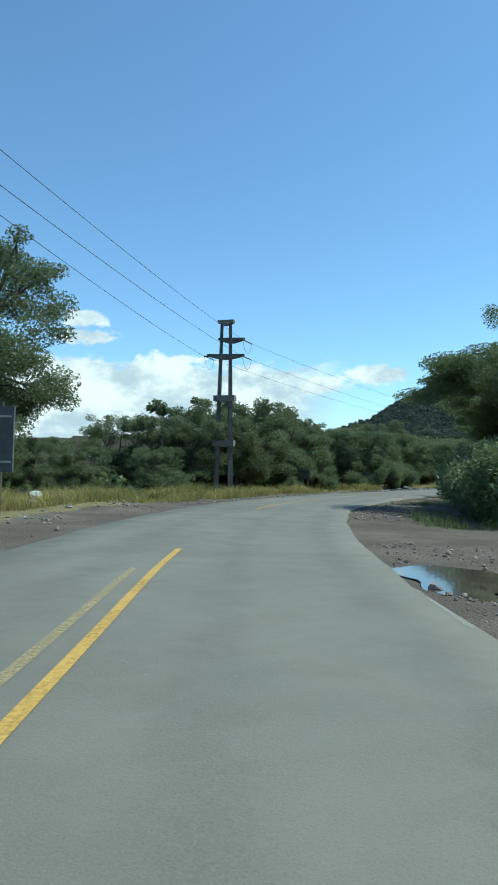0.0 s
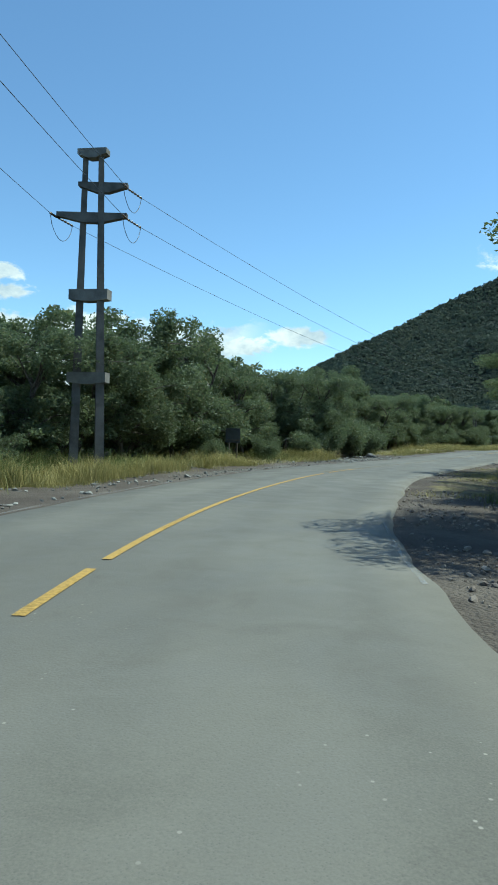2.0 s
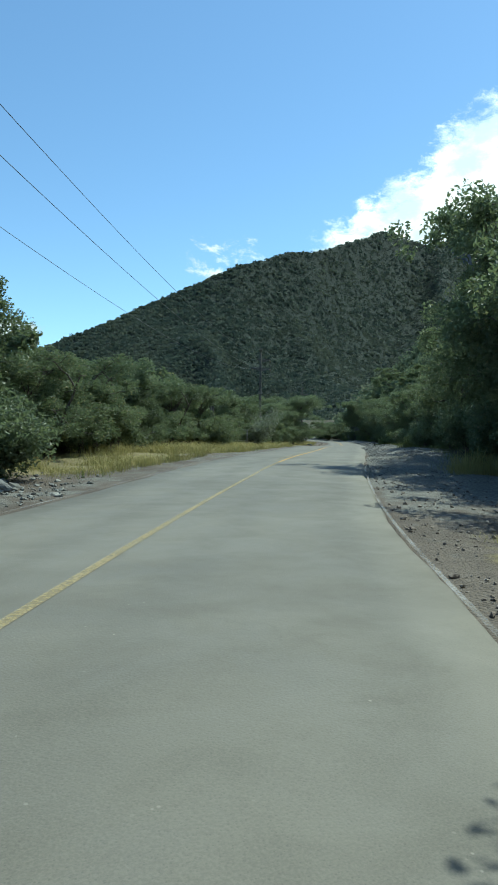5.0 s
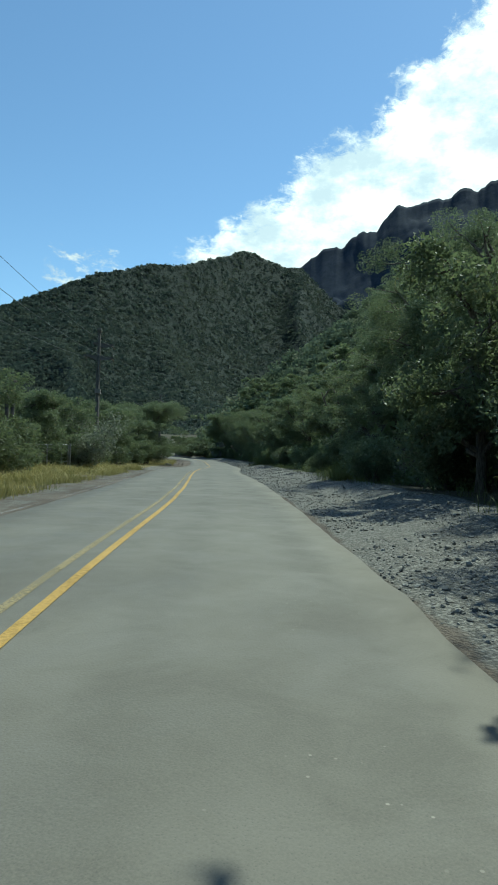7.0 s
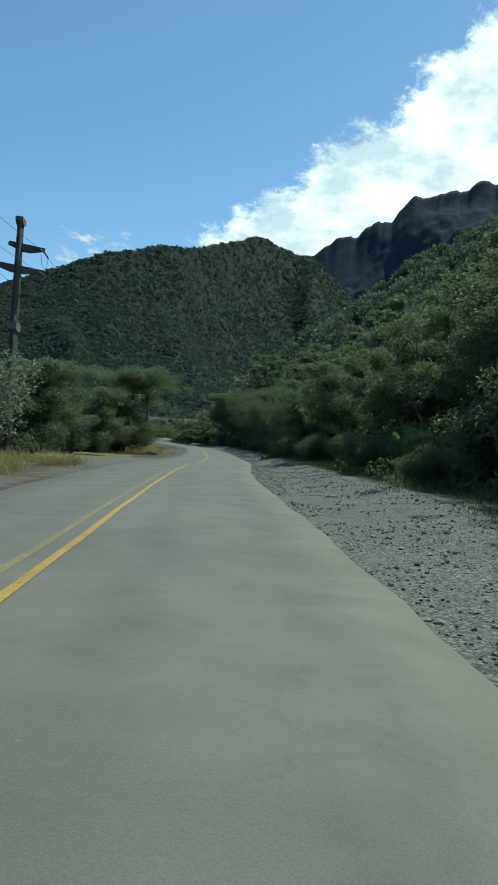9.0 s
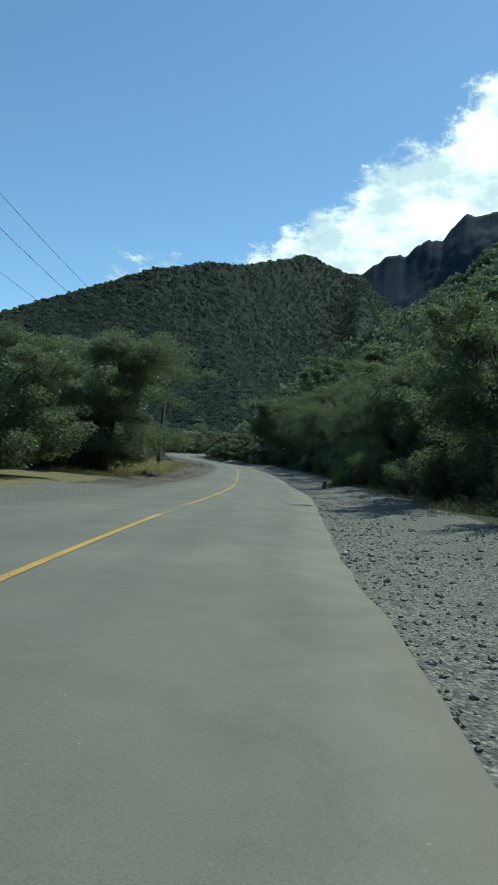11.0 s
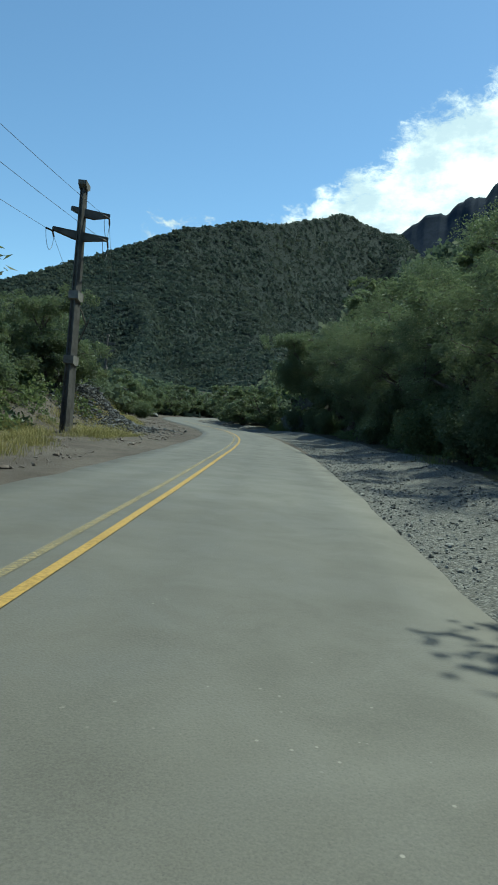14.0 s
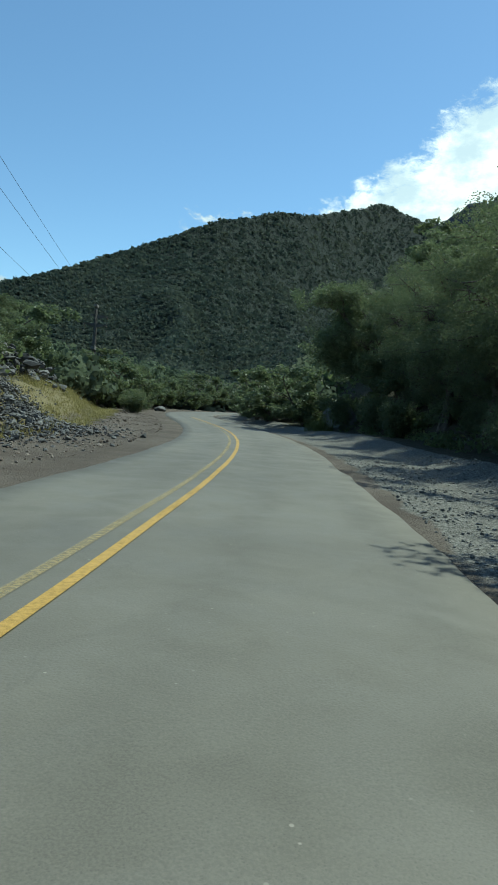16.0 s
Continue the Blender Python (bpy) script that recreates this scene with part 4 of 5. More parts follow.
SIDE = "trees along the gravel verge"
for s, d, h, w_, t_ in ((32.4, 10.5, 8.4, 0.88, 20), (37.5, 10.6, 7.2, 0.9, 80), (43.0, 10.6, 7.0, 0.9, 110), (48.0, 9.8, 6.2, 0.72, 140), (54.2, 8.1, 6.4, 0.82, 170), (59.5, 11.2, 8.0, 0.8, 200), (65.2, 11.8, 9.0, 0.8, 300), (71.0, 11.4, 8.6, 0.85, 250), (77.0, 11.5, 8.2, 0.9, 50)):
    plant(FEATHER[int(s) % 2], s, d, h, 7.0, "feathery light green acacia spreading over the gravel verge", "acacia tree", SIDE, w_, t_)
for s, d, h in ((27.0, 11.6, 6.6), (40.5, 12.0, 7.0), (52.0, 12.0, 6.8), (66.0, 10.8, 7.4), (72.0, 11.2, 8.4), (77.0, 11.2, 9.4), (82.0, 12.3, 8.6), (95.5, 9.2, 7.2)):
    plant(NEAR_TREES[int(h * 10) % 3], s, d, h, 6.4, "dense dark green tree over the gravel verge", "tree", SIDE, 0.85)
for s in np.arange(22, 100, 4.2):
    plant(MID_TREES[rng.integers(0, 2)], s, (15.5 if s < 62 else 20.0) + rng.uniform(-1.2, 2), rng.uniform(6.2, 8.2) - 1.5 * (s > 62), 6.5, "dense dark tree behind the gravel verge", "tree", SIDE, 1.1)
for s in np.arange(103, 236, 4.3):
    plant(NEAR_TREES[rng.integers(0, 3)], s, 12.4 + rng.uniform(-0.9, 1.5), rng.uniform(4.4, 6.2) + 0.8 * (s > 185), 6.4, "dark tree in the shade at the foot of the hillside", "tree", SIDE, 1.1)
for s, d, h in ((21.5, 8.4, 2.6), (24.5, 8.2, 2.6), (27.5, 8.6, 2.8), (31, 8.2, 2.2), (33.5, 8.8, 3.0), (36.5, 8.4, 2.4), (40, 7.6, 1.7), (50.5, 7.8, 1.7), (54, 8.2, 2.3), (63.5, 7.8, 1.6), (72, 8.2, 2.0), (82, 8.4, 2.4), (88, 8.6, 2.6),
                (102.3, 7.6, 1.9), (97, 8.8, 2.6), (112, 9.6, 1.6), (121, 8.8, 1.4), (133, 9.2, 2.0), (152, 8.8, 2.2), (166.5, 7.2, 1.0), (172, 9.0, 2.6), (181, 9.2, 2.2), (190, 9.4, 2.6), (228, 9.4, 2.4), (236, 9.0, 2.2)):
    plant(BUSHES[rng.integers(0, 3)], s, d, h, 2.0, "leafy green shrub at the edge of the gravel verge", "bush", "shrubs on the verge")
for s in np.arange(108, 222, 6.3):
    plant(BUSHES[rng.integers(0, 3)], s + rng.uniform(-2, 2), 9.6 + rng.uniform(-0.8, 0.8), rng.uniform(1.0, 2.4), 2.0, "leafy green shrub at the foot of the hillside", "bush", "shrubs along the hillside")
for s, d, h in ((31.0, 11.0, 9.4), (36.5, 11.6, 8.0), (58.0, 12.4, 7.8), (68.0, 13.0, 9.4), (75.0, 12.6, 10.0), (84.5, 11.8, 11.6), (91.0, 12.8, 10.4), (101.5, 11.8, 9.4), (106.0, 12.2, 9.2), (111.5, 12.6, 8.8), (117.0, 13.6, 9.0), (169.5, 10.8, 7.4), (176.0, 10.4, 8.0), (182.5, 10.2, 8.2), (189.5, 10.4, 8.6), (196.0, 11.0, 8.6), (202.5, 10.6, 9.0), (208.5, 10.4, 9.4), (214.0, 10.6, 9.0), (220.5, 11.4, 9.0), (226.0, 12.4, 8.6)):
    plant(TALL_TREES[int(s) % 2], s, d, h, 9.5, "tall dense tree standing at the foot of the hillside", "tree", SIDE)
for s in np.arange(236, 326, 4.2):
    plant(MID_TREES[rng.integers(0, 3)], s + rng.uniform(-1.5, 1.5), 7.5 + rng.uniform(-1.0, 1.5), rng.uniform(3.6, 5.6), 6.5, "green tree in the sun beyond the road bend", "tree", "trees round the bend", 1.15)
# woods round the bend, beyond the road's last visible stretch
for s in np.arange(250, 322, 4.0):
    plant(MID_TREES[rng.integers(0, 3)], s, -9.0 + rng.uniform(-1.5, 1.5), rng.uniform(4.8, 6.8), 6.5, "dark green tree beyond the road bend", "tree", "trees round the bend", 1.15)
# woods on the hillside
HILL = "trees on the hillside"
for s in np.arange(98, 246, 3.1):
    plant(MID_TREES[rng.integers(0, 3)], s, 21.5 + rng.uniform(-1.5, 5.0), rng.uniform(5.2, 8.2), 6.5, "dark green tree on the steep wooded hillside", "tree", HILL, 1.15)
k = 2300
us, ud = rng.uniform(84, 330, k), 20 + 110 * rng.random(k) ** 1.1
ux, uy = on_road(us, ud)
ur = rng.uniform(1.3, 2.9, k)
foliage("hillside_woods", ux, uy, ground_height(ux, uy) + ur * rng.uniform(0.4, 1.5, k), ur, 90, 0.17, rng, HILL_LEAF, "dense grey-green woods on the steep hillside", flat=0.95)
k = 620
us, ud = rng.uniform(238, 330, k), rng.choice((-1, 1), k) * rng.uniform(9, 36, k)
ux, uy = on_road(us, ud)
ur = rng.uniform(1.2, 2.3, k)
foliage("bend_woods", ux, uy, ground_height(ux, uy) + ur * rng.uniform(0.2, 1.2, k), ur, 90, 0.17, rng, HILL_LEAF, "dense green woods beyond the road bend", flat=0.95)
k = 3000
us, ud = rng.uniform(84, 318, k), 11 + 85 * rng.random(k) ** 0.9
ux, uy = on_road(us, ud)
clump_stuff("undergrowth", ux, uy, ground_height(ux, uy) - 0.2, rng.uniform(0.8, 2.2, k), rng, LEAF_UNDER, "dense dark green undergrowth on the hillside", "undergrowth")
k = 620
us, ud = rng.uniform(84, 236, k), 8.9 + 3.4 * rng.random(k)
ux, uy = on_road(us, ud)
clump_stuff("undergrowth", ux, uy, ground_height(ux, uy) - 0.12, rng.uniform(0.25, 0.85, k), rng, LEAF_UNDER, "low green scrub at the foot of the hillside", "undergrowth", 60)
k = 240
us, ud = rng.uniform(164, 204, k), -9.2 - 5.5 * rng.random(k)
ux, uy = on_road(us, ud)
clump_stuff("undergrowth", ux, uy, ground_height(ux, uy) - 0.1, rng.uniform(0.3, 0.9, k), rng, LEAF_UNDER, "low green scrub on the earth bank", "undergrowth", 60)
k = 1500
us = rng.uniform(0, 250, k)
ud = -12.5 - np.maximum(0, 38 - us) * 0.42 - 26 * rng.random(k)
ux, uy = on_road(us, ud)
clump_stuff("undergrowth", ux, uy, ground_height(ux, uy) - 0.2, rng.uniform(0.7, 1.7, k), rng, LEAF_UNDER, "dense dark undergrowth in the roadside wood", "undergrowth")
k = 2600
us, ud = rng.uniform(205, 326, k), -20 - 110 * rng.random(k)
ux, uy = on_road(us, ud)
clump_stuff("undergrowth", ux, uy, ground_height(ux, uy) - 0.2, rng.uniform(1.2, 2.6, k), rng, LEAF_UNDER, "dense dark woods at the foot of the mountain", "undergrowth")
k = 900
us, ud = rng.uniform(18, 96, k), 11.5 + 16 * rng.random(k)
ux, uy = on_road(us, ud)
clump_stuff("undergrowth", ux, uy, ground_height(ux, uy) - 0.2, rng.uniform(0.6, 1.5, k), rng, LEAF_UNDER, "dense dark undergrowth behind the gravel verge", "undergrowth")
for proto in TALL_TREES + NEAR_TREES + MID_TREES + FEATHER + BUSHES:
    for o in list(proto.children_recursive) + [proto]:
        bpy.data.objects.remove(o)
for o in [o for o in scene.objects if o.type == "EMPTY" and o.parent is None and o.location.z < -50]:
    for c in list(o.children_recursive) + [o]:
        bpy.data.objects.remove(c)

# ================= grass and stones =================


def grass(name, s, d, tall, per, mat, label, lean=1.15):
    """Tufts of narrow bent blades at road places s, d."""
    n = len(s) * per
    x, y = on_road(s, d)
    z = ground_height(x, y)
    rep = np.repeat(np.arange(len(s)), per)
    bx, by = x[rep] + rng.normal(0, 0.19, n), y[rep] + rng.normal(0, 0.19, n)
    lush = 0.95 + 0.75 * fbm(np.asarray(s) / 1.6, np.asarray(d) / 1.1, 27, 3)
    h = (np.broadcast_to(tall, len(s)) * np.clip(lush, 0.35, 1.7))[rep] * rng.uniform(0.3, 1.15, n)
    ang = rng.uniform(0, 2 * np.pi, n)
    dx, dy = np.cos(ang), np.sin(ang)
    w_ = rng.uniform(0.003, 0.008, n) + 0.004 * h
    b = np.abs(rng.normal(0, lean, n)) * h
    base = np.stack([bx, by, z[rep] - 0.03], 1)
    side = np.stack([-dy, dx, dx * 0], 1) * w_[:, None]
    mid = base + np.stack([dx * b * 0.3, dy * b * 0.3, h * 0.6], 1)
    tip = base + np.stack([dx * b, dy * b, h], 1)
    v = np.stack([base - side, base + side, mid + side * 0.7, mid - side * 0.7, tip], 1).reshape(-1, 3)
    i = np.arange(n)[:, None] * 5
    f = np.concatenate([i + np.array([[0, 1, 2]]), i + np.array([[0, 2, 3]]), i + np.array([[3, 2, 4]])])
    return tagged(put_mesh(name, v, f, mat), label, "grass", kind="stuff")


def patchy(k, s0, s1, d0, d1, seed, keep=0.0, scale=2.2):
    s, d = rng.uniform(s0, s1, k), rng.uniform(d0, d1, k)
    ok = fbm(s / scale, d / scale, seed, 3) > keep
    return s[ok], d[ok]


s, d = patchy(4600, 14, 62, -10.0, -5.4, 61, -0.25)
d = d - np.maximum(0, 32 - s) * 0.20
grass("dry_grass", s, d, 0.50, 20, GRASS_DRY, "yellow dry grass along the verge")
s, d = patchy(2300, 16, 64, -10.5, -6.2, 62, -0.1)
d = d - np.maximum(0, 32 - s) * 0.20
grass("green_grass", s, d, 0.56, 18, GRASS_GREEN, "green weeds mixed in the verge grass")
s, d = patchy(4200, 70, 132, -9.6, -4.6, 63, -0.45)
grass("dry_grass", s, d, 0.44, 18, GRASS_DRY, "bright yellow dry grass before low trees")
s, d = patchy(900, 70, 132, -9.6, -4.4, 64, 0.1)
grass("green_grass", s, d, 0.3, 8, GRASS_GREEN, "green weeds in the yellow grass")
s, d = patchy(1300, 38, 64, 3.9, 7.2, 65, 0.05)
grass("dry_grass", s, d, 0.16, 8, GRASS_DRY, "thin dry grass on the gravel verge")
s, d = patchy(700, 18, 38, 5.5, 8.0, 66, 0.1)
grass("green_grass", s, d, 0.3, 8, GRASS_GREEN, "weeds under the acacias")
s, d = patchy(2600, 158, 196, -9.8, -5.0, 67, -0.15)
grass("dry_grass", s, d, 0.36, 14, GRASS_DRY, "dry grass on the earth bank")
s, d = patchy(3600, 197, 250, -13, -7.0, 68, -0.35)
grass("dry_grass", s, d, 0.32, 14, GRASS_DRY, "yellow grass behind the stone heap")
s, d = patchy(1300, 74, 190, 6.8, 8.8, 69, 0.15)
grass("green_grass", s, d, 0.35, 9, GRASS_GREEN, "weeds along the foot of the hillside")
for s0, d0, h in ((75.5, 7.2, 0.95), (77.2, 7.0, 0.8), (104.6, 7.2, 0.9), (166.4, 6.8, 0.85), (226, 7.0, 0.7)):
    s, d = s0 + rng.normal(0, 0.5, 30), d0 + rng.normal(0, 0.45, 30)
    grass("grass_clump", s, d, h, 26, GRASS_GREEN if s0 > 100 else GRASS_DRY, "tall clump of arching grass on the verge", 0.7)


def stones(name, s, d, size, mat, label, category="stones", lift=0.3, z=None):
    """Small angular stones, one mesh."""
    n = len(s)
    t_ = (1 + 5 ** 0.5) / 2
    ico = np.array([(-1, t_, 0), (1, t_, 0), (-1, -t_, 0), (1, -t_, 0), (0, -1, t_), (0, 1, t_), (0, -1, -t_), (0, 1, -t_), (t_, 0, -1), (t_, 0, 1), (-t_, 0, -1), (-t_, 0, 1)]) / 1.9
    tri = np.array([(0, 11, 5), (0, 5, 1), (0, 1, 7), (0, 7, 10), (0, 10, 11), (1, 5, 9), (5, 11, 4), (11, 10, 2), (10, 7, 6), (7, 1, 8), (3, 9, 4), (3, 4, 2), (3, 2, 6), (3, 6, 8), (3, 8, 9), (4, 9, 5), (2, 4, 11), (6, 2, 10), (8, 6, 7), (9, 8, 1)])
    x, y = on_road(s, d)
    if z is None:
        z = ground_height(x, y)
    v = ico[None] * rng.uniform(0.6, 1.35, (n, 12, 1)) * (size[:, None, None] * rng.uniform(0.55, 1.2, (n, 1, 3)) * np.array([1, 1, 0.7]))
    a_ = rng.uniform(0, 6.28, n)
    c_, s_ = np.cos(a_)[:, None], np.sin(a_)[:, None]
    v = np.stack([v[..., 0] * c_ - v[..., 1] * s_, v[..., 0] * s_ + v[..., 1] * c_, v[..., 2]], -1)
    v += np.stack([x, y, z + size * lift], 1)[:, None, :]
    f = (np.arange(n) * 12)[:, None, None] + tri[None]
    return tagged(put_mesh(name, v.reshape(-1, 3), f.reshape(-1, 3), mat), label, category, kind="stuff")


s, d = patchy(30000, 72, 205, 3.3, 7.2, 71, -0.6)
stones("gravel", s, d, np.minimum(rng.gamma(1.4, 0.008, len(s)) + 0.009, 0.055), STONES, "loose grey crushed stone on the verge")
s, d = patchy(7000, 4, 72, 3.5, 7.5, 72, -0.2)
stones("gravel", s, d, rng.gamma(1.4, 0.010, len(s)) + 0.009, BROWN_STONE, "loose brown stones on the earth verge")
s, d = patchy(1500, 8, 70, -6.6, -3.4, 73, -0.1)
stones("gravel", s, d, rng.gamma(2.0, 0.015, len(s)) + 0.01, STONES, "loose grey stones beside the road")
s, d = patchy(5200, 158, 250, -8.5, -3.5, 74, -0.3)
stones("gravel", s, d, rng.gamma(1.6, 0.012, len(s)) + 0.01, BROWN_STONE, "loose grey stones on the pull-off")
# heap of broken slate on the earth bank
k = 5200
s, d = 205 + rng.normal(0, 5.0, k), -9.0 + rng.normal(0, 1.7, k)
x, y = on_road(s, d)
z = ground_height(x, y) + 1.5 * np.exp(-((s - 205) / 6.0) ** 2 - ((d + 9.4) / 2.0) ** 2) * rng.uniform(0.6, 1.0, k)
stones("rubble_heap", s, d, rng.gamma(1.8, 0.022, k) + 0.022, ROCK, "heap of broken dark slate rock on the bank", "rubble", 0.2, z)
k = 420
s, d = 226 + rng.normal(0, 4.5, k), -13.0 + rng.normal(0, 1.2, k)
x, y = on_road(s, d)
z = ground_height(x, y) + 1.5 * np.exp(-((s - 226) / 5) ** 2) * rng.random(k)
stones("rubble_heap", s, d, rng.gamma(2.2, 0.07, k) + 0.06, ROCK, "dark broken rock outcrop above yellow grass", "rubble", 0.2, z)
k = 900
s, d = 62 + rng.normal(0, 3.0, k), -5.4 + rng.normal(0, 0.8, k)
stones("rubble_heap", s, d, rng.gamma(1.8, 0.018, k) + 0.018, STONES, "low spread of grey stones beside bushes", "rubble", 0.2)


def boulder(name, s, d, size, seed, label):
    bm = bmesh.new()
    bmesh.ops.create_icosphere(bm, subdivisions=3, radius=1.0)
    off = Vector((seed * 3.1, seed * 1.7, 0))
    for v in bm.verts:
        k_ = 1 + 0.35 * noise.noise(v.co * 1.3 + off) + 0.14 * noise.noise(v.co * 4 + off)
        v.co = Vector((v.co.x * size[0], v.co.y * size[1], v.co.z * size[2])) * k_
    me = bpy.data.meshes.new(name)
    bm.to_mesh(me)
    bm.free()
    me.materials.append(ROCK)
    ob = new(name, me)
    x_, y_, z_ = spot(s, d)
    ob.matrix_world = pose(x_, y_, z_ + size[2] * 0.45, 0, 0, seed * 40)
    return tagged(ob, label, "boulder")


boulder("boulder", 266, -4.2, (0.8, 0.7, 0.4), 1, "dark rough boulder beside the far bend")
boulder("boulder", 229, 9.4, (1.7, 1.1, 1.2), 2, "dark rock face at the foot of the hillside")
for i_, (s, d, q) in enumerate(((163.5, -5.2, 0.22), (164.6, -5.6, 0.27), (162.6, -5.9, 0.2), (66.0, -5.0, 0.25), (23.0, -8.0, 0.22))):
    boulder("boulder", s, d, (q * 1.3, q, q * 0.8), 5 + i_, "earthy brown-grey rock lying on the verge")

# puddle in the hollow of the verge
bm = bmesh.new()
ring = []
for i_ in range(40):
    a_ = i_ / 40 * 2 * math.pi
    r_ = 1 + 0.22 * math.sin(3 * a_ + 1) + 0.12 * math.sin(7 * a_)
    s_, d_ = 9.9 + 2.0 * r_ * math.sin(a_), 4.05 + 0.72 * r_ * math.cos(a_)
    px, py = (float(v) for v in on_road(s_, d_))
    ring.append(bm.verts.new((px, py, -0.165)))
bm.faces.new(ring)
bmesh.ops.recalc_face_normals(bm, faces=bm.faces[:])
me = bpy.data.meshes.new("puddle")
bm.to_mesh(me)
bm.free()
me.materials.append(WATER)
tagged(new("puddle", me), "shallow muddy puddle reflecting blue sky on the verge", "puddle", kind="structure")

# ================= power line =================


def insulator(parent, base, way, length, discs=5):
    """A string of discs from base along way, with its clamp."""
    base, way = np.array(base, float), np.array(way, float)
    way /= np.linalg.norm(way)
    pts, rad = [], []
    for i_ in range(discs * 4 + 1):
        u = i_ / (discs * 4)
        pts.append(base + way * u * length)
        rad.append(0.02 if i_ % 4 in (0, 1) else 0.045)
    v, f = tube_arrays(pts, rad, 8)
    put_mesh("insulator", v, f, PORCELAIN, parent, True, "brown glazed insulator string")
    return base + way * length


def jumper(parent, a_, b_, drop):
    k_ = np.linspace(0, 1, 13)
    p = np.array(a_)[None] * (1 - k_)[:, None] + np.array(b_)[None] * k_[:, None]
    p[:, 2] -= drop * np.sin(np.pi * k_) ** 0.6
    v, f = tube_arrays(p, np.full(13, 0.011), 5)
    put_mesh("jumper_wire", v, f, WIRE, parent, True, "looped jumper wire")


def channel_post(parent, p0, p1, w0, w1, turn):
    """Concrete post of I section, tapering from p0 up to p1."""
    prof = [(-0.5, -0.5), (0.5, -0.5), (0.5, -0.3), (0.16, -0.22), (0.16, 0.22), (0.5, 0.3), (0.5, 0.5), (-0.5, 0.5), (-0.5, 0.3), (-0.16, 0.22), (-0.16, -0.22), (-0.5, -0.3)]
    bm = bmesh.new()
    c_, s_ = math.cos(turn), math.sin(turn)
    rings = []
    for q, w_ in ((p0, w0), (p1, w1)):
        rings.append([bm.verts.new((q[0] + (x_ * c_ - y_ * s_) * w_, q[1] + (x_ * s_ + y_ * c_) * w_, q[2])) for x_, y_ in prof])
    m_ = len(prof)
    for i_ in range(m_):
        bm.faces.new((rings[0][i_], rings[0][(i_ + 1) % m_], rings[1][(i_ + 1) % m_], rings[1][i_]))
    bm.faces.new(rings[1])
    bm.faces.new(rings[0][::-1])
    bmesh.ops.recalc_face_normals(bm, faces=bm.faces[:])
    return part("post", bm, POLE_CONCRETE, parent)


def beam(parent, name, centre, axis_, length, depth, tall, mat, taper=0.45, label=""):
    """Cross-arm that thins towards its ends."""
    bm = bmesh.new()
    stations = [(-0.5, taper), (-0.12, 1.0), (0.12, 1.0), (0.5, taper)]
    ax, side = Vector((axis_[0], axis_[1], 0)).normalized(), Vector((-axis_[1], axis_[0], 0)).normalized()
    rings = []
    for u, k_ in stations:
        c_ = Vector(centre) + ax * u * length
        rings.append([bm.verts.new(c_ + side * sx * depth / 2 + Vector((0, 0, (tall / 2 if sz > 0 else tall / 2 - tall * k_)))) for sx, sz in ((-1, -1), (1, -1), (1, 1), (-1, 1))])
    for r0_, r1_ in zip(rings, rings[1:]):
        for i_ in range(4):
            bm.faces.new((r0_[i_], r0_[(i_ + 1) % 4], r1_[(i_ + 1) % 4], r1_[i_]))
    bm.faces.new(rings[0][::-1])
    bm.faces.new(rings[-1])
    bmesh.ops.recalc_face_normals(bm, faces=bm.faces[:])
    return part(name, bm, mat, parent, label)


def pylon(x, y, z, arm, span, height, gap, ways, label, turn):
    """Twin-post concrete pylon. arm: direction of the cross-arms; ways: directions of the wires."""
    root = new("power_pylon")
    root.location = (x, y, z)
    ax = np.array([math.sin(arm), math.cos(arm)])
    sp = np.array([math.sin(span), math.cos(span)])
    for k_ in (-1, 1):
        b_, t_ = sp * gap / 2 * k_, sp * gap * 0.285 * k_
        channel_post(root, (b_[0], b_[1], -0.6), (t_[0], t_[1], height - 0.1), 0.33, 0.18, turn)
    beam(root, "cap", (0, 0, height), sp, gap * 0.57 + 0.5, 0.36, 0.34, BRACKET, 0.55)
    for zz in (0.555, 0.295):
        beam(root, "spacer", (0, 0, height * zz), sp, gap + 0.42, 0.44, 0.42, BRACKET, 0.85)
    ends = []
    for zz, l0, l1 in ((0.895, 0.50, 1.25), (0.80, 1.25, 1.25)):
        mid = ax * (l1 - l0) / 2
        arm_ob = beam(root, "cross_arm", (mid[0], mid[1], height * zz), ax, l0 + l1, 0.24, 0.36, POLE_CONCRETE, 0.4)
        for k_, ln in ((1, l1), (-1, l0)):
            if ln < 1:
                continue
            tip = np.array([ax[0] * ln * k_, ax[1] * ln * k_, height * zz])
            got = []
            for wy in ways:
                got.append(insulator(arm_ob, tip, (wy[0], wy[1], -0.12), 0.75))
            if len(got) == 2:
                jumper(arm_ob, got[0], got[1], 0.75)
            ends.append([np.array([x, y, z]) + g_ for g_ in got])
    tagged(root, label, "power pylon", "pylons of the power line")
    return ends


def unit(a_, b_):
    v = np.array(b_, float) - np.array(a_, float)
    return v / np.hypot(*v)


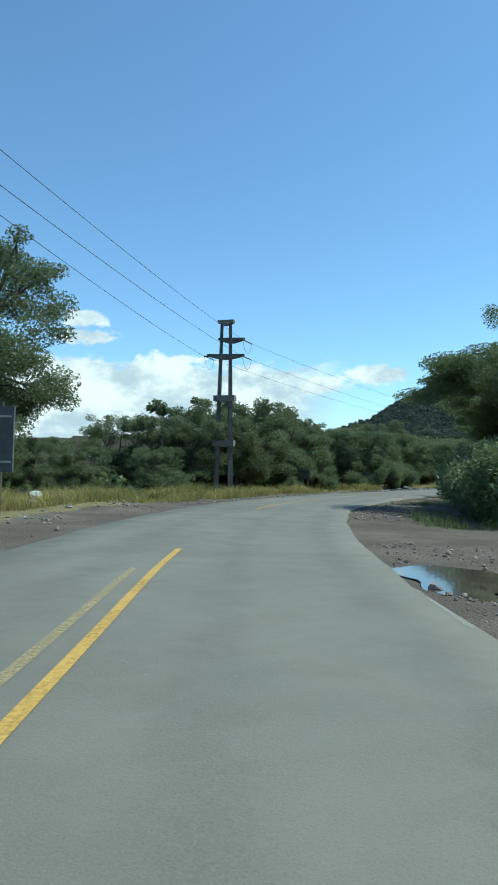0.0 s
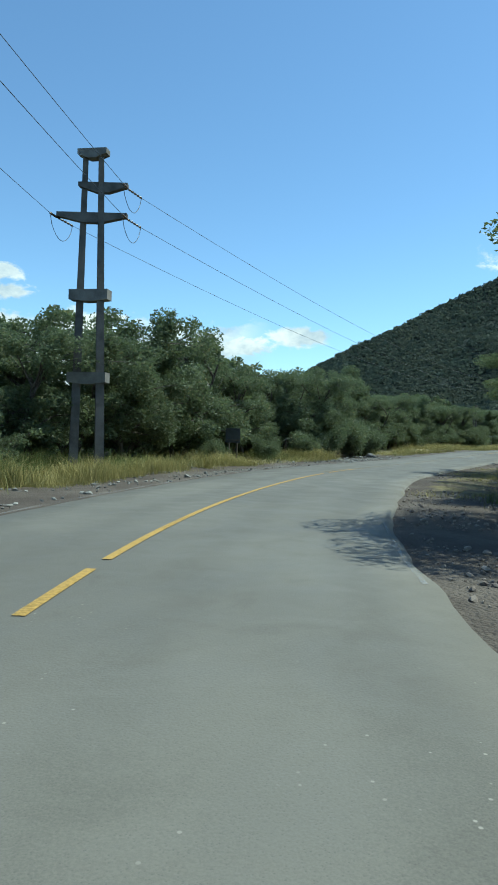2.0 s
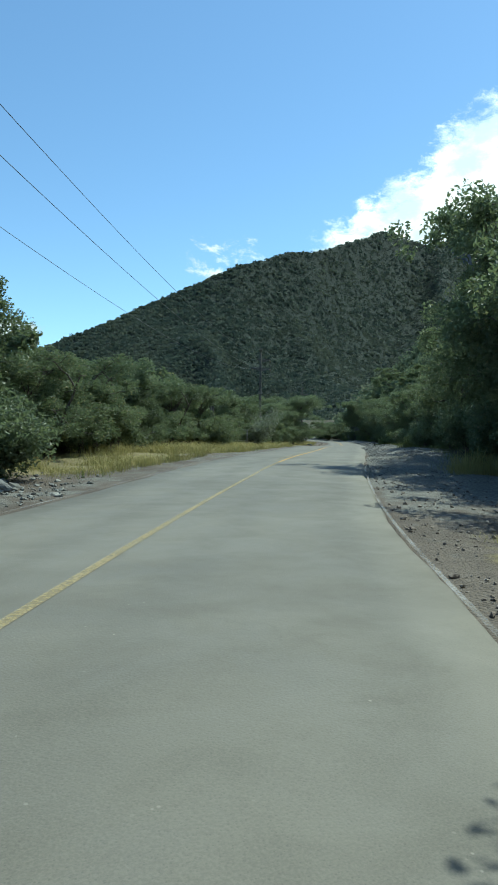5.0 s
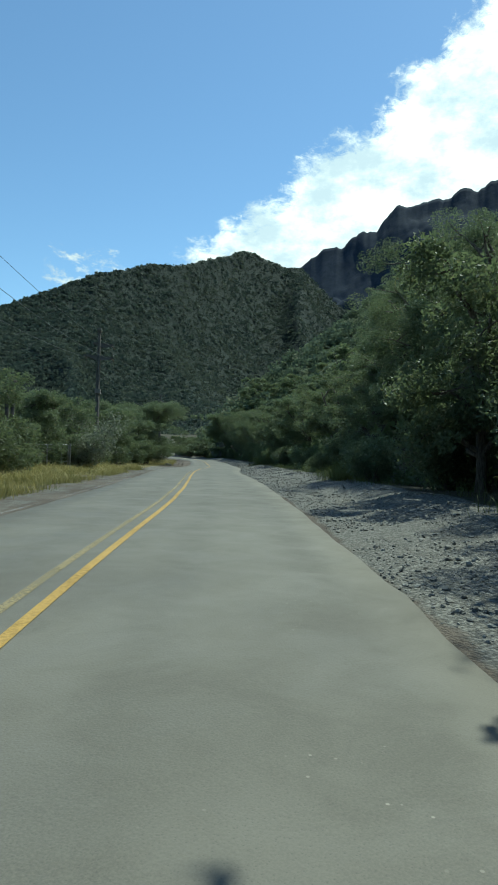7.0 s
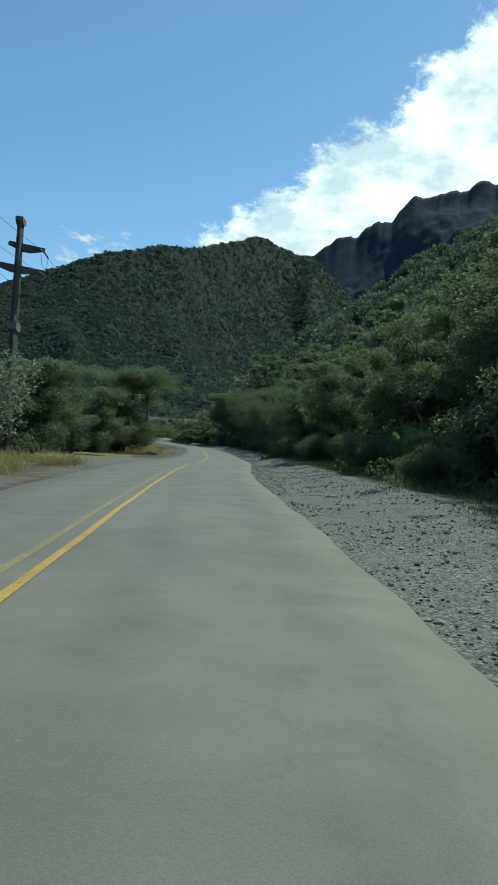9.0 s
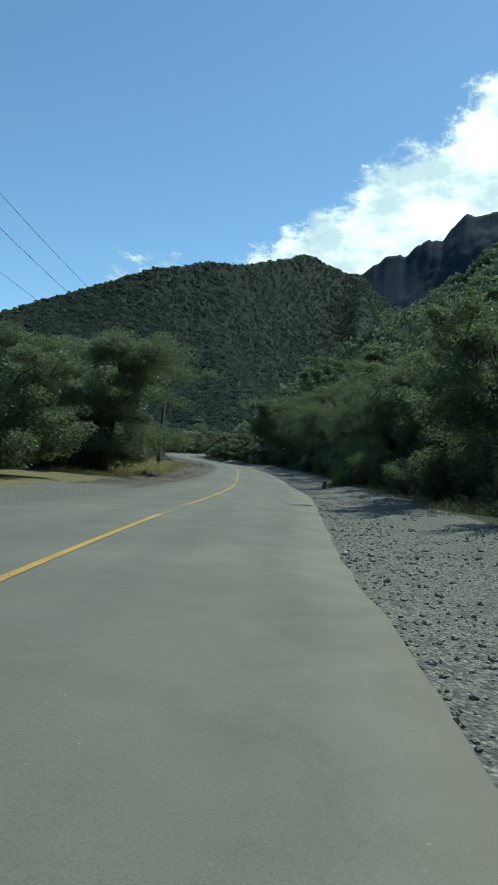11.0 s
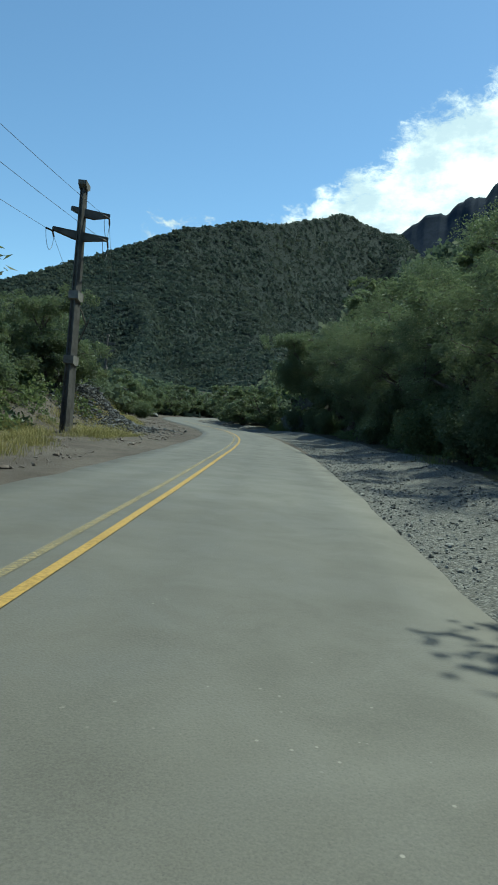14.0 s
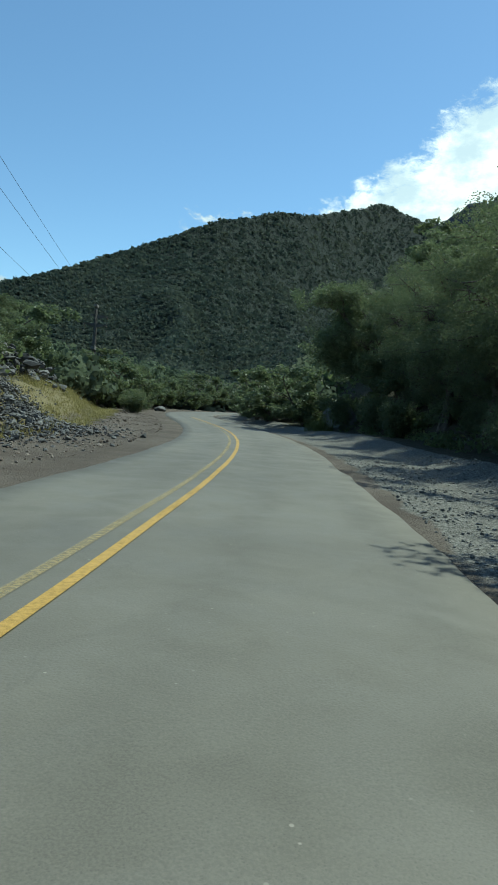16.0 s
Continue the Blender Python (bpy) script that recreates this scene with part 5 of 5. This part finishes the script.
P1, P2, P3, P4, P0 = (-1.65, 43.5), (55.1, 117.3), (91.8, 160.1), (119.7, 221.2), (-12.5, -26.0)
hz = [float(ground_height(np.array([p[0]]), np.array([p[1]]))[0]) for p in (P1, P2, P3, P4, P0)]
across_1 = math.radians(97)
across_2 = math.atan2(1.0, 0.12) + 0.25
E1 = pylon(*P1, hz[0], across_1, math.radians(106), 11.3, 1.02, (unit(P1, P0), unit(P1, P2)), "tall twin-post concrete power pylon with cross-arms in dry grass", 0.2)
E2 = pylon(*P2, hz[1], across_2, math.radians(34), 11.7, 0.62, (unit(P2, P1), unit(P2, P3)), "dark concrete power pylon behind roadside bushes", 0.7)
E3 = pylon(*P3, hz[2], across_2, math.radians(34), 11.15, 0.62, (unit(P3, P2), unit(P3, P4)), "tall concrete power pylon standing on the verge", 0.6)
E4 = pylon(*P4, hz[3], across_2, math.radians(34), 10.5, 0.62, (unit(P4, P3), (0.4, 0.9)), "far concrete power pylon among trees", 0.6)


def hang(a_, b_, sag, label="thin overhead power wire", r_=0.009):
    k_ = np.linspace(0, 1, 40)
    p = np.array(a_)[None] * (1 - k_)[:, None] + np.array(b_)[None] * k_[:, None]
    p[:, 2] -= sag * 4 * k_ * (1 - k_)
    v, f = tube_arrays(p, np.full(40, r_), 5)
    ob = put_mesh("power_wire", v, f, WIRE, None, True)
    return tagged(ob, label, "wire", "wires of the power line")


for i_ in range(3):
    far = np.array([P0[0], P0[1], hz[4]]) + np.array([1.2 * (i_ - 1), -1.2 * (i_ - 1), 7.8 + 1.5 * (i_ == 0)])
    hang(E1[i_][0], far, 1.0)
    hang(E1[i_][1], E2[i_][0], 2.2)
    hang(E2[i_][1], E3[i_][0], 0.9)
    hang(E3[i_][1], E4[i_][0], 0.3)


def small_pole(x, y, tall, label):
    root = new("utility_pole")
    root.location = (x, y, float(ground_height(np.array([x]), np.array([y]))[0]))
    k_ = np.linspace(0, 1, 6)
    v, f = tube_arrays(np.stack([k_ * 0, k_ * 0, -0.5 + k_ * (tall + 0.5)], 1), 0.15 - 0.05 * k_, 10)
    put_mesh("post", v, f, POLE_CONCRETE, root, True)
    part("cross_arm", box_bm((1.5, 0.1, 0.12), (0, 0, tall - 0.25), 0.01, 1.0, 0.9), POLE_WOOD, root)
    for u in (-0.6, 0.0, 0.6):
        insulator(root, (math.cos(0.9) * u, math.sin(0.9) * u, tall - 0.19), (0, 0, 1), 0.22, 2)
    return tagged(root, label, "utility pole", "small poles in the wood")


small_pole(43.0, 107.1, 5.7, "short grey concrete utility pole among trees")
small_pole(43.7, 107.9, 5.9, "short grey concrete utility pole among trees")

# ================= roadside sign, seen from behind =================
sx, sy, sz = spot(19.2, -7.0)
sign = new("road_sign")
sign.matrix_world = pose(sx, sy, sz, 0, 0, 4)
for k_ in (0.0, -1.25):
    part("post", box_bm((0.09, 0.09, 3.7), (k_, 0, 1.55), 0.008), POLE_WOOD, sign)
part("panel", box_bm((2.3, 0.025, 1.95), (-0.78, -0.06, 2.28), 0.004), PANEL, sign, "dark weathered back of a sheet panel")
for zz in (1.6, 2.95):
    part("rail", box_bm((2.2, 0.04, 0.06), (-0.78, -0.095, zz), 0.004), STEEL, sign)
for xx in (0.38, -1.94):
    part("trim", box_bm((0.03, 0.05, 1.97), (xx, -0.06, 2.28), 0.004), STEEL, sign)
tagged(sign, "dark back of a large road sign on timber posts", "road sign")

# fence stakes by the wood
for s, d, h in ((58.5, -8.3, 1.1), (59.6, -8.2, 1.15)):
    x_, y_, z_ = spot(s, d)
    st = new("fence_post")
    st.location = (x_, y_, z_)
    part("stake", box_bm((0.09, 0.09, h + 0.3), (0, 0, h / 2 - 0.15), 0.012, 0.9), POLE_WOOD, st)
    part("cap", box_bm((0.10, 0.10, 0.09), (0, 0, h + 0.03), 0.01), BRACKET, st)
    tagged(st, "short grey stake standing in the verge grass", "post", "stakes by the wood")

# short marker post in the dry tuft on the gravel verge
x_, y_, z_ = spot(163.1, 5.26)
marker = new("marker_post")
marker.location = (x_, y_, z_)
part("stake", box_bm((0.15, 0.12, 0.72), (0, 0, 0.08), 0.015, 0.94), POLE_WOOD, marker)
part("cap", box_bm((0.17, 0.14, 0.04), (0, 0, 0.45), 0.01), POLE_WOOD, marker)
part("reflector", box_bm((0.07, 0.012, 0.035), (0, -0.064, 0.1), 0.003), BAG, marker, "small pale reflector")
tagged(marker, "short dark marker post beside a dry grass tuft", "post")

# small board on two stakes in the verge grass
bx_, by_, bz_ = spot(51.7, -7.3)
board = new("small_sign")
board.matrix_world = pose(bx_, by_, bz_, 0, 0, -24)
for k_ in (-0.21, 0.21):
    part("post", box_bm((0.07, 0.07, 2.0), (k_, 0, 0.8), 0.008), POLE_WOOD, board)
part("panel", box_bm((0.78, 0.025, 0.74), (0, -0.05, 1.43), 0.006), PANEL, board, "dark weathered board")
part("batten", box_bm((0.7, 0.03, 0.05), (0, -0.078, 1.2), 0.005), POLE_WOOD, board)
tagged(board, "small dark board on two timber stakes in verge grass", "road sign")


def pipe(points, radius, parent, name, label="", mat=None, sides=8):
    v_, f_ = tube_arrays(points, np.full(len(points), radius), sides)
    return put_mesh(name, v_, f_, mat or STEEL, parent, True, label)


# pale pipe gate before the low trees
GATE_S, GATE_D, GATE_TURN, GATE_H = 120.0, -8.9, -20, 1.7
gx_, gy_, gz_ = spot(GATE_S, GATE_D)
gate = new("pipe_gate")
gate.matrix_world = pose(gx_, gy_, gz_, 0, 0, GATE_TURN)
for x0_, x1_ in ((-2.1, -0.72), (-0.66, 0.66)):
    leaf_ = pipe([(x0_, 0, 0.12), (x0_, 0, GATE_H), (x0_ + 0.02, 0, GATE_H), (x1_ - 0.02, 0, GATE_H), (x1_, 0, GATE_H), (x1_, 0, 0.12), (x1_ - 0.02, 0, 0.12), (x0_, 0, 0.12)], 0.03, gate, "gate_frame", "pale galvanised pipe frame")
    pipe([(x0_, 0, 0.62), (x1_, 0, 0.62)], 0.022, leaf_, "rail")
    for u_ in (0.33, 0.67):
        pipe([(x0_ + (x1_ - x0_) * u_, 0, 0.12), (x0_ + (x1_ - x0_) * u_, 0, GATE_H)], 0.012, leaf_, "bar")
for x0_ in (-2.2, 0.78):
    pipe([(x0_, 0, -0.3), (x0_, 0, GATE_H + 0.1)], 0.05, gate, "post")
tagged(gate, "pale galvanised pipe gate behind yellow verge grass", "gate")

# pale arched hoop at the end of the gravel track
hx_, hy_, hz_ = spot(143.5, -10.3)
hoop = new("hoop")
hoop.matrix_world = pose(hx_, hy_, hz_, 0, 0, 35)
turn_ = np.linspace(0, math.pi, 15)
pipe(np.stack([0.3 * np.cos(turn_), 0 * turn_, 0.35 + 0.3 * np.sin(turn_)], 1), 0.035, hoop, "arch", "", BRACKET)
for k_ in (-0.3, 0.3):
    pipe([(k_, 0, -0.15), (k_, 0, 0.36)], 0.035, hoop, "leg", "", BRACKET)
tagged(hoop, "pale arched pipe hoop beside the gravel track", "hoop")

# plastic bag caught in the grass
bm = bmesh.new()
bmesh.ops.create_icosphere(bm, subdivisions=3, radius=0.22)
for v in bm.verts:
    v.co *= 1 + 0.5 * noise.noise(v.co * 6) + 0.2 * noise.noise(v.co * 14)
    v.co.z *= 0.75
me = bpy.data.meshes.new("plastic_bag")
bm.to_mesh(me)
bm.free()
me.materials.append(BAG)
bag = new("plastic_bag", me)
bx_, by_, bz_ = spot(24.5, -8.6)
bag.location = (bx_, by_, bz_ + 0.35)
tagged(bag, "crumpled white plastic bag caught in dry grass", "bag")
